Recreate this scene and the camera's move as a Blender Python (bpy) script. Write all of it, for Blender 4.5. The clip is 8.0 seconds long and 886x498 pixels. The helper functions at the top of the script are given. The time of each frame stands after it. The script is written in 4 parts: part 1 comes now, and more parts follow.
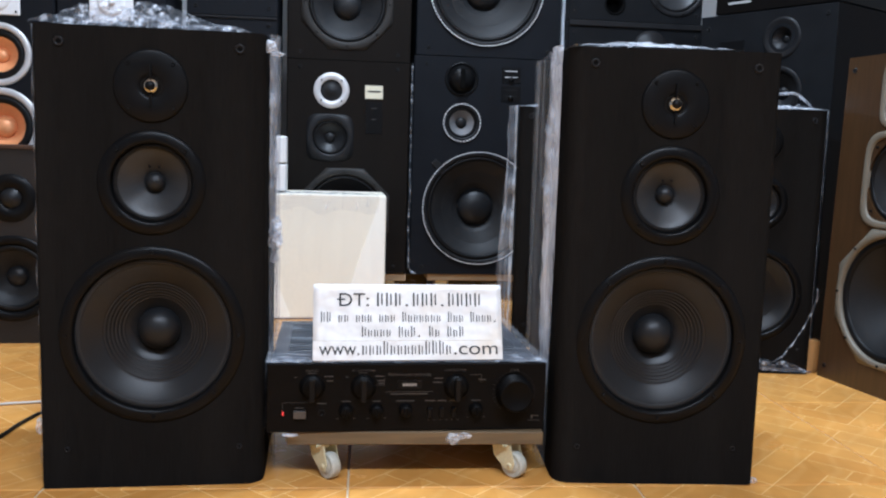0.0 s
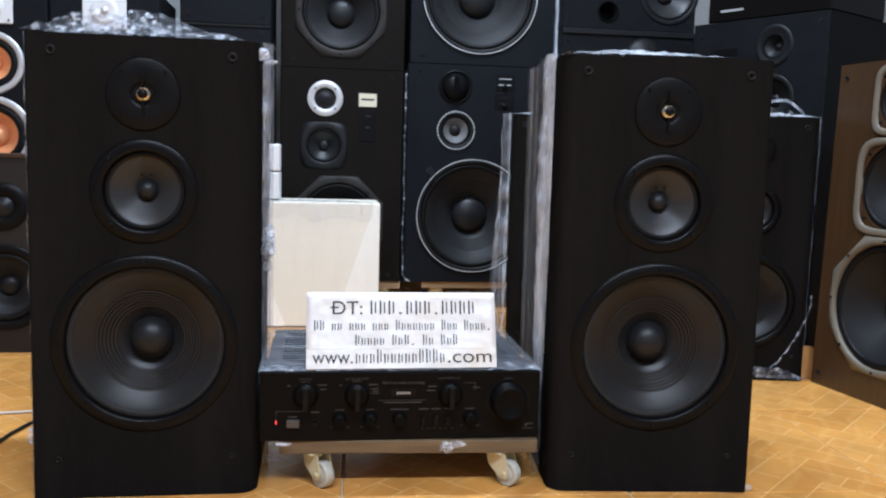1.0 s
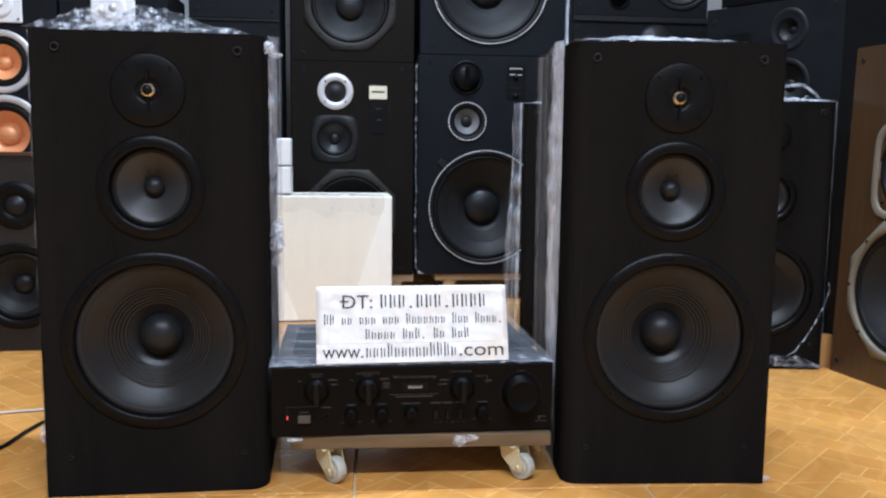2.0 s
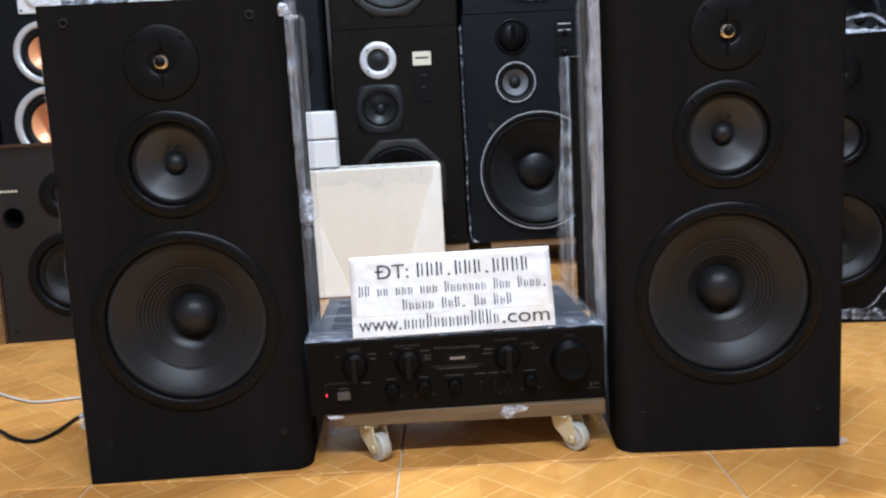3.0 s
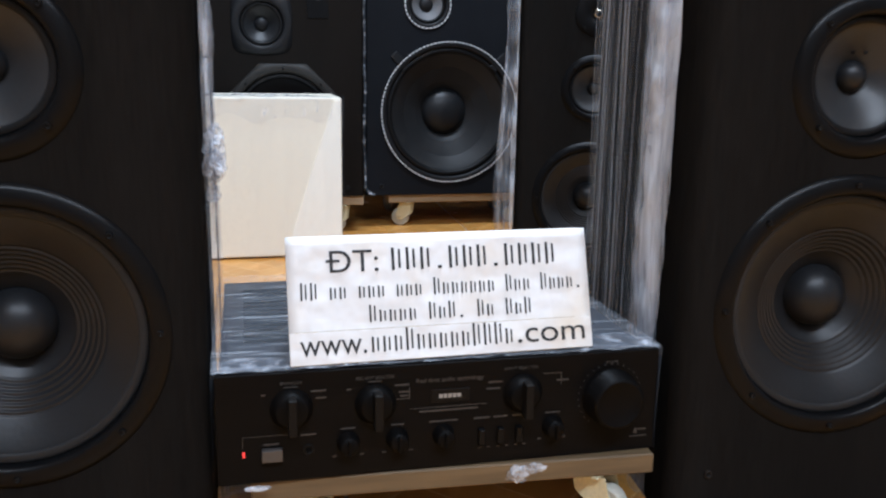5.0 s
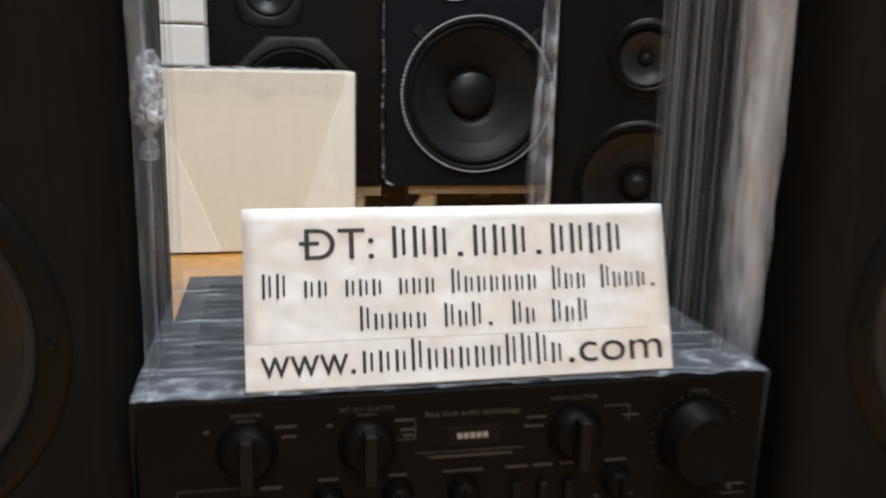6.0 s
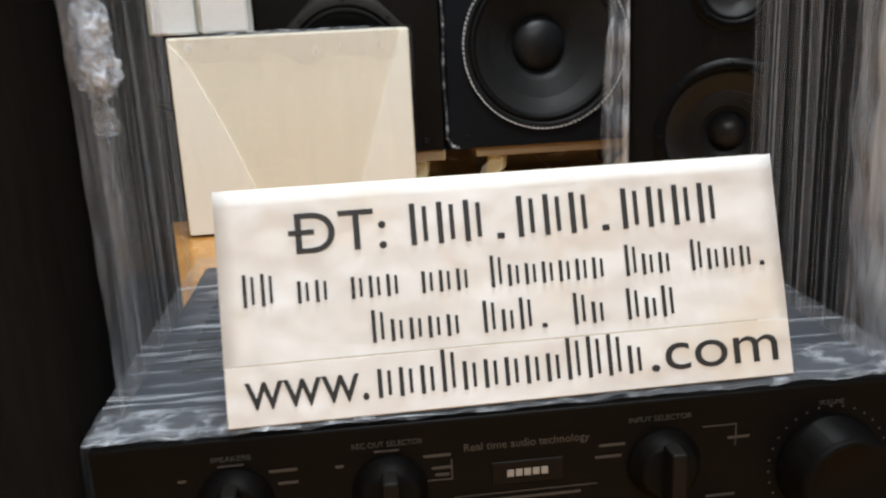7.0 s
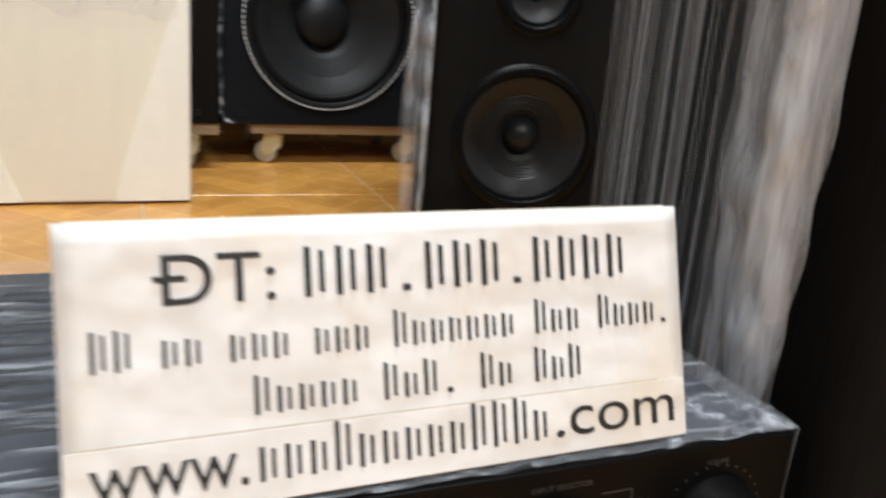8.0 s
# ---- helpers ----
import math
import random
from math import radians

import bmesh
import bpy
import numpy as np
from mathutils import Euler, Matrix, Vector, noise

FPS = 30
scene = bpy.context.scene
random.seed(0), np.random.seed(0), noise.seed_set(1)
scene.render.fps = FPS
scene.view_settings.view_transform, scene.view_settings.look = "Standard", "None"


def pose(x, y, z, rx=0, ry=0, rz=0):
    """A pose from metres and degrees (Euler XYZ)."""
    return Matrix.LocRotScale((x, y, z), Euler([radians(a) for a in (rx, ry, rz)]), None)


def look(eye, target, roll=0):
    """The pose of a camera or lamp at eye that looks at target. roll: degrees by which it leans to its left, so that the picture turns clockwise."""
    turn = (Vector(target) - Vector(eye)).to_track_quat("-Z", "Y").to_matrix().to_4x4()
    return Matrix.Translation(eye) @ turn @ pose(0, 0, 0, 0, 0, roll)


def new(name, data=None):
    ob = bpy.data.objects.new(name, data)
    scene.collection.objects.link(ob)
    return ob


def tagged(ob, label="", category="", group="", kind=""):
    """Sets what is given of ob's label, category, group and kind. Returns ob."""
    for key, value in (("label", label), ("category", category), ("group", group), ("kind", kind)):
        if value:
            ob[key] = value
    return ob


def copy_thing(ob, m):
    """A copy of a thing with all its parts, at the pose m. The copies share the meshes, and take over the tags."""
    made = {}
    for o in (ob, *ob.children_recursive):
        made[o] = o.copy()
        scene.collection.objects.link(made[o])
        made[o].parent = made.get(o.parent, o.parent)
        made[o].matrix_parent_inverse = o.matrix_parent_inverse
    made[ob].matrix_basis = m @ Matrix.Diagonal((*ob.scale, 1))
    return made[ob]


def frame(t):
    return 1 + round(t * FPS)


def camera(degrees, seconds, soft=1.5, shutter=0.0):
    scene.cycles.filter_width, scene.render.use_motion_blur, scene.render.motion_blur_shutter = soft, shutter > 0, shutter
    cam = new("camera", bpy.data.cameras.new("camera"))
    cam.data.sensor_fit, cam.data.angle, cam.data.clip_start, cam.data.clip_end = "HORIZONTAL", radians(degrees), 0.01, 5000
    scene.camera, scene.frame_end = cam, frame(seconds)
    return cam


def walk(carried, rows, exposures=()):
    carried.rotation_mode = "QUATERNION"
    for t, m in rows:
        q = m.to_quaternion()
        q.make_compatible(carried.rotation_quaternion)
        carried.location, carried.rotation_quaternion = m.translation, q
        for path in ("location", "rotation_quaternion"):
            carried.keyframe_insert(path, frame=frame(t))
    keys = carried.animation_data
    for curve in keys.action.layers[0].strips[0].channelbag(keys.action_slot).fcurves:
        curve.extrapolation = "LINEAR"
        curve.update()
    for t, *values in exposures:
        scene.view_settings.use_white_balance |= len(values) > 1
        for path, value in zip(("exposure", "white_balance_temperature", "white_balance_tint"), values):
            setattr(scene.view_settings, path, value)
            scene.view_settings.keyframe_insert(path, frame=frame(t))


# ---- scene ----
cam = camera(54.5, 8.0, 2.2, 0.5)
PATH = [
    (0, (-0.035, 0.146, 0.517), (0.230, 2.115, 0.286), 1.7),
    (0.5, (-0.034, 0.148, 0.517), (0.236, 2.117, 0.295), 1.6),
    (1, (-0.033, 0.148, 0.517), (0.244, 2.117, 0.304), 1.6),
    (1.2, (-0.037, 0.151, 0.520), (0.248, 2.119, 0.306), 1.6),
    (2.3, (-0.016, 0.170, 0.511), (0.190, 2.144, 0.261), -0.2),
    (2.5, (-0.012, 0.182, 0.500), (0.166, 2.156, 0.235), -0.9),
    (3, (0.035, 0.225, 0.494), (0.110, 2.202, 0.201), -3.1),
    (3.5, (0.046, 0.278, 0.476), (0.068, 2.253, 0.162), -3.1),
    (3.9, (-0.004, 0.387, 0.455), (0.089, 2.353, 0.098), -1.2),
    (4, (-0.018, 0.421, 0.449), (0.119, 2.383, 0.085), -1.1),
    (4.1, (-0.028, 0.444, 0.452), (0.142, 2.402, 0.080), -0.7),
    (4.3, (-0.054, 0.493, 0.457), (0.208, 2.437, 0.068), -0.4),
    (4.5, (-0.079, 0.540, 0.460), (0.261, 2.467, 0.048), -0.5),
    (4.7, (-0.093, 0.603, 0.479), (0.316, 2.511, 0.039), -0.2),
    (5.8, (-0.071, 0.865, 0.410), (0.385, 2.766, -0.010), 2.2),
    (5.9, (-0.057, 0.885, 0.408), (0.379, 2.790, -0.018), 2.6),
    (6, (-0.037, 0.913, 0.400), (0.351, 2.828, -0.027), 1.3),
    (6.2, (-0.010, 0.955, 0.401), (0.299, 2.881, -0.042), 0.6),
    (6.5, (0.016, 0.991, 0.397), (0.222, 2.929, -0.052), -1.7),
    (6.7, (0.015, 1.010, 0.396), (0.194, 2.947, -0.072), -2.2),
    (6.9, (0.013, 1.027, 0.390), (0.191, 2.957, -0.103), -2.3),
    (7, (0.016, 1.045, 0.380), (0.206, 2.969, -0.130), -2.8),
    (7.1, (0.009, 1.053, 0.380), (0.249, 2.966, -0.153), -1.8),
    (7.3, (0.009, 1.075, 0.385), (0.316, 2.953, -0.232), -0.8),
    (7.5, (-0.011, 1.097, 0.384), (0.475, 2.949, -0.194), 0.7),
    (7.7, (-0.034, 1.107, 0.400), (0.571, 2.924, -0.176), 3.2),
    (7.9, (-0.049, 1.119, 0.407), (0.663, 2.898, -0.164), 4.5),
    (8, (-0.044, 1.132, 0.399), (0.722, 2.890, -0.169), 4.7),
]
EXPOSURE = [(0.0, -0.32, 5600, 12), (2.5, -0.28, 5600, 12), (3.5, -0.27, 5600, 12), (4.5, -0.41, 5350, 12), (5.6, -0.42, 6200, 11), (6.0, -0.70, 6400, 10), (6.5, -1.14, 6600, 10), (7.0, -0.62, 6600, 10), (7.5, -0.46, 6600, 10), (8.0, -0.43, 6600, 10)]
walk(cam, [(t, look(eye, target, roll)) for t, eye, target, roll in PATH], EXPOSURE)

# ---- light ----
world = bpy.data.worlds.new("world")
scene.world = world
world.use_nodes = True
world.node_tree.nodes["Background"].inputs[0].default_value = (0.6, 0.65, 0.7, 1)
world.node_tree.nodes["Background"].inputs[1].default_value = 0.05


def tube_light(x, y, z, sx, sy, watts, colour):
    data = bpy.data.lights.new("ceiling_tube_light", "AREA")
    data.shape, data.size, data.size_y = "RECTANGLE", sx, sy
    data.energy, data.color = watts, colour
    ob = new("ceiling_tube_light", data)
    ob.matrix_world = pose(x, y, z)
    return ob


tube_light(-0.5, -0.55, 2.62, 1.2, 0.12, 79, (0.90, 0.96, 1.0))
tube_light(0.75, -0.55, 2.62, 1.2, 0.12, 79, (0.90, 0.96, 1.0))
tube_light(0.30, 1.90, 2.62, 1.2, 0.12, 98, (0.86, 0.95, 1.0))


# ---- materials ----
def surface(name, base, rough=0.5, var=0.2, scale=30.0, bump=0.1, metal=0.0, stretch=(1, 1, 1), coat=0.0, spec=0.5):
    m = bpy.data.materials.new(name)
    m.use_nodes = True
    nt = m.node_tree
    b = nt.nodes["Principled BSDF"]
    co = nt.nodes.new("ShaderNodeTexCoord")
    mp = nt.nodes.new("ShaderNodeMapping")
    mp.inputs["Scale"].default_value = stretch
    nt.links.new(co.outputs["Object"], mp.inputs["Vector"])
    fine = nt.nodes.new("ShaderNodeTexNoise")
    fine.inputs["Scale"].default_value = scale * 6
    fine.inputs["Detail"].default_value = 4
    broad = nt.nodes.new("ShaderNodeTexNoise")
    broad.inputs["Scale"].default_value = scale * 0.3
    broad.inputs["Detail"].default_value = 3
    for n in (fine, broad):
        nt.links.new(mp.outputs["Vector"], n.inputs["Vector"])
    add = nt.nodes.new("ShaderNodeMath")
    add.operation = "ADD"
    nt.links.new(fine.outputs["Fac"], add.inputs[0])
    nt.links.new(broad.outputs["Fac"], add.inputs[1])
    ramp = nt.nodes.new("ShaderNodeMapRange")
    ramp.inputs["From Min"].default_value = 0.6
    ramp.inputs["From Max"].default_value = 1.4
    nt.links.new(add.outputs[0], ramp.inputs["Value"])
    mix = nt.nodes.new("ShaderNodeMix")
    mix.data_type = "RGBA"
    mix.inputs["A"].default_value = (*[c * (1 - var) for c in base], 1)
    mix.inputs["B"].default_value = (*[min(1, c * (1 + var)) for c in base], 1)
    nt.links.new(ramp.outputs["Result"], mix.inputs["Factor"])
    nt.links.new(mix.outputs["Result"], b.inputs["Base Color"])
    rr = nt.nodes.new("ShaderNodeMapRange")
    rr.inputs["To Min"].default_value = max(0.02, rough * 0.85)
    rr.inputs["To Max"].default_value = min(1, rough * 1.15)
    nt.links.new(broad.outputs["Fac"], rr.inputs["Value"])
    nt.links.new(rr.outputs["Result"], b.inputs["Roughness"])
    b.inputs["Metallic"].default_value = metal
    b.inputs["Coat Weight"].default_value = coat
    b.inputs["Specular IOR Level"].default_value = spec
    if bump:
        bp = nt.nodes.new("ShaderNodeBump")
        bp.inputs["Strength"].default_value = bump
        bp.inputs["Distance"].default_value = 0.001
        nt.links.new(fine.outputs["Fac"], bp.inputs["Height"])
        nt.links.new(bp.outputs["Normal"], b.inputs["Normal"])
    return m


def film_material(name, low, high, streak, start=0.46, end=0.72):
    """Clear stretch film: mostly see-through, with glossy milky streaks whose blue-white also paints highlights."""
    m = bpy.data.materials.new(name)
    m.use_nodes = True
    nt = m.node_tree
    nt.nodes.remove(nt.nodes["Principled BSDF"])
    out = nt.nodes["Material Output"]
    co = nt.nodes.new("ShaderNodeTexCoord")
    mp = nt.nodes.new("ShaderNodeMapping")
    mp.inputs["Scale"].default_value = streak
    nt.links.new(co.outputs["Object"], mp.inputs["Vector"])
    n = nt.nodes.new("ShaderNodeTexNoise")
    n.inputs["Scale"].default_value = 1.0
    n.inputs["Detail"].default_value = 5
    n.inputs["Roughness"].default_value = 0.62
    nt.links.new(mp.outputs["Vector"], n.inputs["Vector"])
    fac = nt.nodes.new("ShaderNodeMapRange")
    fac.inputs["From Min"].default_value = start
    fac.inputs["From Max"].default_value = end
    fac.inputs["To Min"].default_value = low
    fac.inputs["To Max"].default_value = high
    nt.links.new(n.outputs["Fac"], fac.inputs["Value"])
    bp = nt.nodes.new("ShaderNodeBump")
    bp.inputs["Strength"].default_value = 0.9
    bp.inputs["Distance"].default_value = 0.004
    nt.links.new(n.outputs["Fac"], bp.inputs["Height"])
    clear = nt.nodes.new("ShaderNodeBsdfTransparent")
    clear.inputs["Color"].default_value = (0.95, 0.95, 0.96, 1)
    milky = nt.nodes.new("ShaderNodeBsdfPrincipled")
    milky.inputs["Base Color"].default_value = (0.84, 0.885, 0.96, 1)
    milky.inputs["Roughness"].default_value = 0.16
    nt.links.new(bp.outputs["Normal"], milky.inputs["Normal"])
    mix = nt.nodes.new("ShaderNodeMixShader")
    nt.links.new(fac.outputs["Result"], mix.inputs[0])
    nt.links.new(clear.outputs[0], mix.inputs[1])
    nt.links.new(milky.outputs[0], mix.inputs[2])
    nt.links.new(mix.outputs[0], out.inputs["Surface"])
    return m


def tile_material():
    """Glazed ceramic with a printed wood chevron of small boards and pale joints."""
    m = bpy.data.materials.new("orange_wood_print_tile")
    m.use_nodes = True
    nt = m.node_tree
    b = nt.nodes["Principled BSDF"]
    co = nt.nodes.new("ShaderNodeTexCoord")
    bricks = []
    for ang in (45, -45):
        mp = nt.nodes.new("ShaderNodeMapping")
        mp.inputs["Rotation"].default_value = (0, 0, radians(ang))
        nt.links.new(co.outputs["Object"], mp.inputs["Vector"])
        br = nt.nodes.new("ShaderNodeTexBrick")
        br.offset = 0.5
        br.inputs["Scale"].default_value = 1.0
        br.inputs["Brick Width"].default_value = 0.159
        br.inputs["Row Height"].default_value = 0.053
        br.inputs["Mortar Size"].default_value = 0.0014
        br.inputs["Mortar Smooth"].default_value = 1.0
        br.inputs["Color1"].default_value = (0.56, 0.255, 0.056, 1)
        br.inputs["Color2"].default_value = (0.65, 0.320, 0.077, 1)
        br.inputs["Mortar"].default_value = (0.82, 0.52, 0.20, 1)
        nt.links.new(mp.outputs["Vector"], br.inputs["Vector"])
        bricks.append(br)
    sep = nt.nodes.new("ShaderNodeSeparateXYZ")
    nt.links.new(co.outputs["Object"], sep.inputs[0])
    shift = nt.nodes.new("ShaderNodeMath")
    shift.operation = "ADD"
    shift.inputs[1].default_value = 9.0
    nt.links.new(sep.outputs["X"], shift.inputs[0])
    mod = nt.nodes.new("ShaderNodeMath")
    mod.operation = "MODULO"
    mod.inputs[1].default_value = 0.225
    nt.links.new(shift.outputs[0], mod.inputs[0])
    gt = nt.nodes.new("ShaderNodeMath")
    gt.operation = "GREATER_THAN"
    gt.inputs[1].default_value = 0.1125
    nt.links.new(mod.outputs[0], gt.inputs[0])
    mix = nt.nodes.new("ShaderNodeMix")
    mix.data_type = "RGBA"
    nt.links.new(gt.outputs[0], mix.inputs["Factor"])
    nt.links.new(bricks[0].outputs["Color"], mix.inputs["A"])
    nt.links.new(bricks[1].outputs["Color"], mix.inputs["B"])
    n = nt.nodes.new("ShaderNodeTexNoise")
    n.inputs["Scale"].default_value = 9
    n.inputs["Detail"].default_value = 6
    nt.links.new(co.outputs["Object"], n.inputs["Vector"])
    tone = nt.nodes.new("ShaderNodeMapRange")
    tone.inputs["From Min"].default_value = 0.3
    tone.inputs["From Max"].default_value = 0.7
    tone.inputs["To Min"].default_value = 0.84
    tone.inputs["To Max"].default_value = 1.16
    nt.links.new(n.outputs["Fac"], tone.inputs["Value"])
    info = nt.nodes.new("ShaderNodeObjectInfo")
    each = nt.nodes.new("ShaderNodeMapRange")
    each.inputs["To Min"].default_value = 0.95
    each.inputs["To Max"].default_value = 1.05
    nt.links.new(info.outputs["Random"], each.inputs["Value"])
    both = nt.nodes.new("ShaderNodeMath")
    both.operation = "MULTIPLY"
    nt.links.new(tone.outputs["Result"], both.inputs[0])
    nt.links.new(each.outputs["Result"], both.inputs[1])
    turn = nt.nodes.new("ShaderNodeMapping")
    turn.inputs["Rotation"].default_value = (0, 0, radians(38))
    nt.links.new(co.outputs["Object"], turn.inputs["Vector"])
    grain = nt.nodes.new("ShaderNodeTexWave")
    grain.inputs["Scale"].default_value = 5.5
    grain.inputs["Distortion"].default_value = 7.0
    grain.inputs["Detail"].default_value = 2.5
    grain.inputs["Detail Scale"].default_value = 0.9
    nt.links.new(turn.outputs["Vector"], grain.inputs["Vector"])
    vein = nt.nodes.new("ShaderNodeMapRange")
    vein.inputs["From Min"].default_value = 0.80
    vein.inputs["From Max"].default_value = 1.0
    vein.inputs["To Max"].default_value = 0.16
    nt.links.new(grain.outputs["Fac"], vein.inputs["Value"])
    veined = nt.nodes.new("ShaderNodeMix")
    veined.data_type = "RGBA"
    veined.inputs["B"].default_value = (0.80, 0.47, 0.16, 1)
    nt.links.new(vein.outputs["Result"], veined.inputs["Factor"])
    nt.links.new(mix.outputs["Result"], veined.inputs["A"])
    sc = nt.nodes.new("ShaderNodeVectorMath")
    sc.operation = "SCALE"
    nt.links.new(veined.outputs["Result"], sc.inputs[0])
    nt.links.new(both.outputs[0], sc.inputs["Scale"])
    nt.links.new(sc.outputs[0], b.inputs["Base Color"])
    rr = nt.nodes.new("ShaderNodeMapRange")
    rr.inputs["To Min"].default_value = 0.16
    rr.inputs["To Max"].default_value = 0.34
    nt.links.new(n.outputs["Fac"], rr.inputs["Value"])
    nt.links.new(rr.outputs["Result"], b.inputs["Roughness"])
    return m


def led_material():
    m = bpy.data.materials.new("red_led")
    m.use_nodes = True
    b = m.node_tree.nodes["Principled BSDF"]
    b.inputs["Base Color"].default_value = (0.7, 0.02, 0.02, 1)
    b.inputs["Emission Color"].default_value = (1.0, 0.08, 0.06, 1)
    b.inputs["Emission Strength"].default_value = 1.1
    return m


def paper_material():
    """White paper with yellowed blotches and soft creases."""
    m = surface("creased_white_paper", (0.71, 0.705, 0.70), 0.5, 0.05, 18, 0.0)
    nt = m.node_tree
    b = nt.nodes["Principled BSDF"]
    co = nt.nodes.new("ShaderNodeTexCoord")
    blot = nt.nodes.new("ShaderNodeTexNoise")
    blot.inputs["Scale"].default_value = 13
    blot.inputs["Detail"].default_value = 5
    nt.links.new(co.outputs["Object"], blot.inputs["Vector"])
    amount = nt.nodes.new("ShaderNodeMapRange")
    amount.inputs["From Min"].default_value = 0.5
    amount.inputs["From Max"].default_value = 0.8
    amount.inputs["To Max"].default_value = 0.8
    nt.links.new(blot.outputs["Fac"], amount.inputs["Value"])
    old = b.inputs["Base Color"].links[0].from_socket
    mix = nt.nodes.new("ShaderNodeMix")
    mix.data_type = "RGBA"
    mix.inputs["B"].default_value = (0.66, 0.57, 0.44, 1)
    nt.links.new(old, mix.inputs["A"])
    nt.links.new(amount.outputs["Result"], mix.inputs["Factor"])
    nt.links.new(mix.outputs["Result"], b.inputs["Base Color"])
    fold = nt.nodes.new("ShaderNodeTexVoronoi")
    fold.feature = "DISTANCE_TO_EDGE"
    fold.inputs["Scale"].default_value = 16
    nt.links.new(co.outputs["Object"], fold.inputs["Vector"])
    wave = nt.nodes.new("ShaderNodeTexNoise")
    wave.inputs["Scale"].default_value = 22
    nt.links.new(co.outputs["Object"], wave.inputs["Vector"])
    add = nt.nodes.new("ShaderNodeMath")
    add.operation = "MULTIPLY_ADD"
    add.inputs[1].default_value = 0.25
    nt.links.new(fold.outputs["Distance"], add.inputs[0])
    nt.links.new(wave.outputs["Fac"], add.inputs[2])
    bp = nt.nodes.new("ShaderNodeBump")
    bp.inputs["Strength"].default_value = 0.9
    bp.inputs["Distance"].default_value = 0.006
    nt.links.new(add.outputs[0], bp.inputs["Height"])
    nt.links.new(bp.outputs["Normal"], b.inputs["Normal"])
    return m


M_BLACK = surface("black_ash_vinyl", (0.0094, 0.0086, 0.0080), 0.7, 0.35, 60, 0.35, stretch=(1, 1, 0.08), spec=0.005)
M_BLACK2 = surface("matt_black_paint", (0.0080, 0.0085, 0.0097), 0.6, 0.3, 50, 0.2, spec=0.06)
M_NAVY = surface("dark_navy_paint", (0.0074, 0.0083, 0.0106), 0.55, 0.25, 40, 0.2, spec=0.08)
M_BROWNBLACK = surface("dark_brown_vinyl", (0.0082, 0.0066, 0.0056), 0.6, 0.25, 50, 0.25, stretch=(1, 1, 0.1), spec=0.05)
M_GREYBROWN = surface("grey_brown_baffle", (0.0145, 0.0115, 0.0100), 0.6, 0.2, 40, 0.2, spec=0.3)
M_WALNUT = surface("walnut_veneer", (0.050, 0.0255, 0.0100), 0.38, 0.4, 22, 0.2, stretch=(1, 1, 0.07), coat=0.2)
M_WALNUT_DARK = surface("dark_walnut_veneer", (0.045, 0.020, 0.010), 0.42, 0.35, 22, 0.2, stretch=(1, 1, 0.07))
M_RUBBER = surface("black_rubber", (0.006, 0.006, 0.0065), 0.42, 0.2, 60, 0.1, spec=0.16)
M_PLASTIC = surface("black_plastic", (0.0046, 0.0046, 0.005), 0.34, 0.2, 60, 0.1, spec=0.11)
M_OCTAGON = surface("grey_brown_cast_frame", (0.0205, 0.0188, 0.0172), 0.5, 0.2, 60, 0.15, spec=0.2)
M_PLASTIC_GREY = surface("charcoal_plastic", (0.0098, 0.0098, 0.0108), 0.45, 0.2, 60, 0.15, spec=0.2)
M_CONE = surface("dark_grey_paper_cone", (0.0125, 0.0128, 0.0138), 0.52, 0.25, 50, 0.2, spec=0.24)
M_CONE_GLOSS = surface("ribbed_dark_grey_cone", (0.0112, 0.0115, 0.0125), 0.36, 0.2, 50, 0.15, spec=0.25)
M_SURROUND = surface("grey_rubber_surround", (0.0165, 0.0168, 0.0178), 0.5, 0.15, 50, 0.1, spec=0.2)
M_CONE_MID = surface("grey_polypropylene_cone", (0.0225, 0.0233, 0.025), 0.38, 0.15, 50, 0.12, spec=0.3)
M_CONE_PALE = surface("pale_grey_cone", (0.12, 0.12, 0.125), 0.6, 0.2, 50, 0.3)
M_CAP = surface("black_cloth_cap", (0.0105, 0.0110, 0.0122), 0.38, 0.2, 80, 0.2, spec=0.25)
M_ORANGE = surface("copper_orange_cone", (0.82, 0.36, 0.16), 0.36, 0.15, 40, 0.1, metal=0.2)
M_GOLD = surface("gold_tint_dome", (0.52, 0.49, 0.44), 0.2, 0.05, 40, 0.02, metal=1.0)
M_BRIGHT = surface("bright_satin_metal", (0.70, 0.71, 0.73), 0.35, 0.1, 60, 0.05, metal=0.2)
M_SILVER = surface("brushed_silver", (0.56, 0.56, 0.57), 0.36, 0.1, 60, 0.1, metal=0.4)
M_WHITE = surface("white_satin", (0.70, 0.71, 0.72), 0.45, 0.06, 20, 0.1)
M_CARTON = surface("cream_white_carton", (0.86, 0.815, 0.68), 0.45, 0.04, 14, 0.1)
# Same carton, lighter: the brighter lighting of the folded faces put into colour.
M_CARTON_LIT = surface("lit_cream_white_carton", (0.95, 0.93, 0.83), 0.45, 0.04, 14, 0.1)
M_CREAM = surface("cream_plastic", (0.62, 0.60, 0.48), 0.5, 0.08, 20, 0.1)
M_PAPER = paper_material()
M_TAN = surface("tan_grey_cast_frame", (0.140, 0.121, 0.091), 0.5, 0.15, 40, 0.15)
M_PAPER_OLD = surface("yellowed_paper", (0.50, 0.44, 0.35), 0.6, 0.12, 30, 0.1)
M_INK = surface("black_ink", (0.012, 0.012, 0.012), 0.6, 0.2, 60, 0)
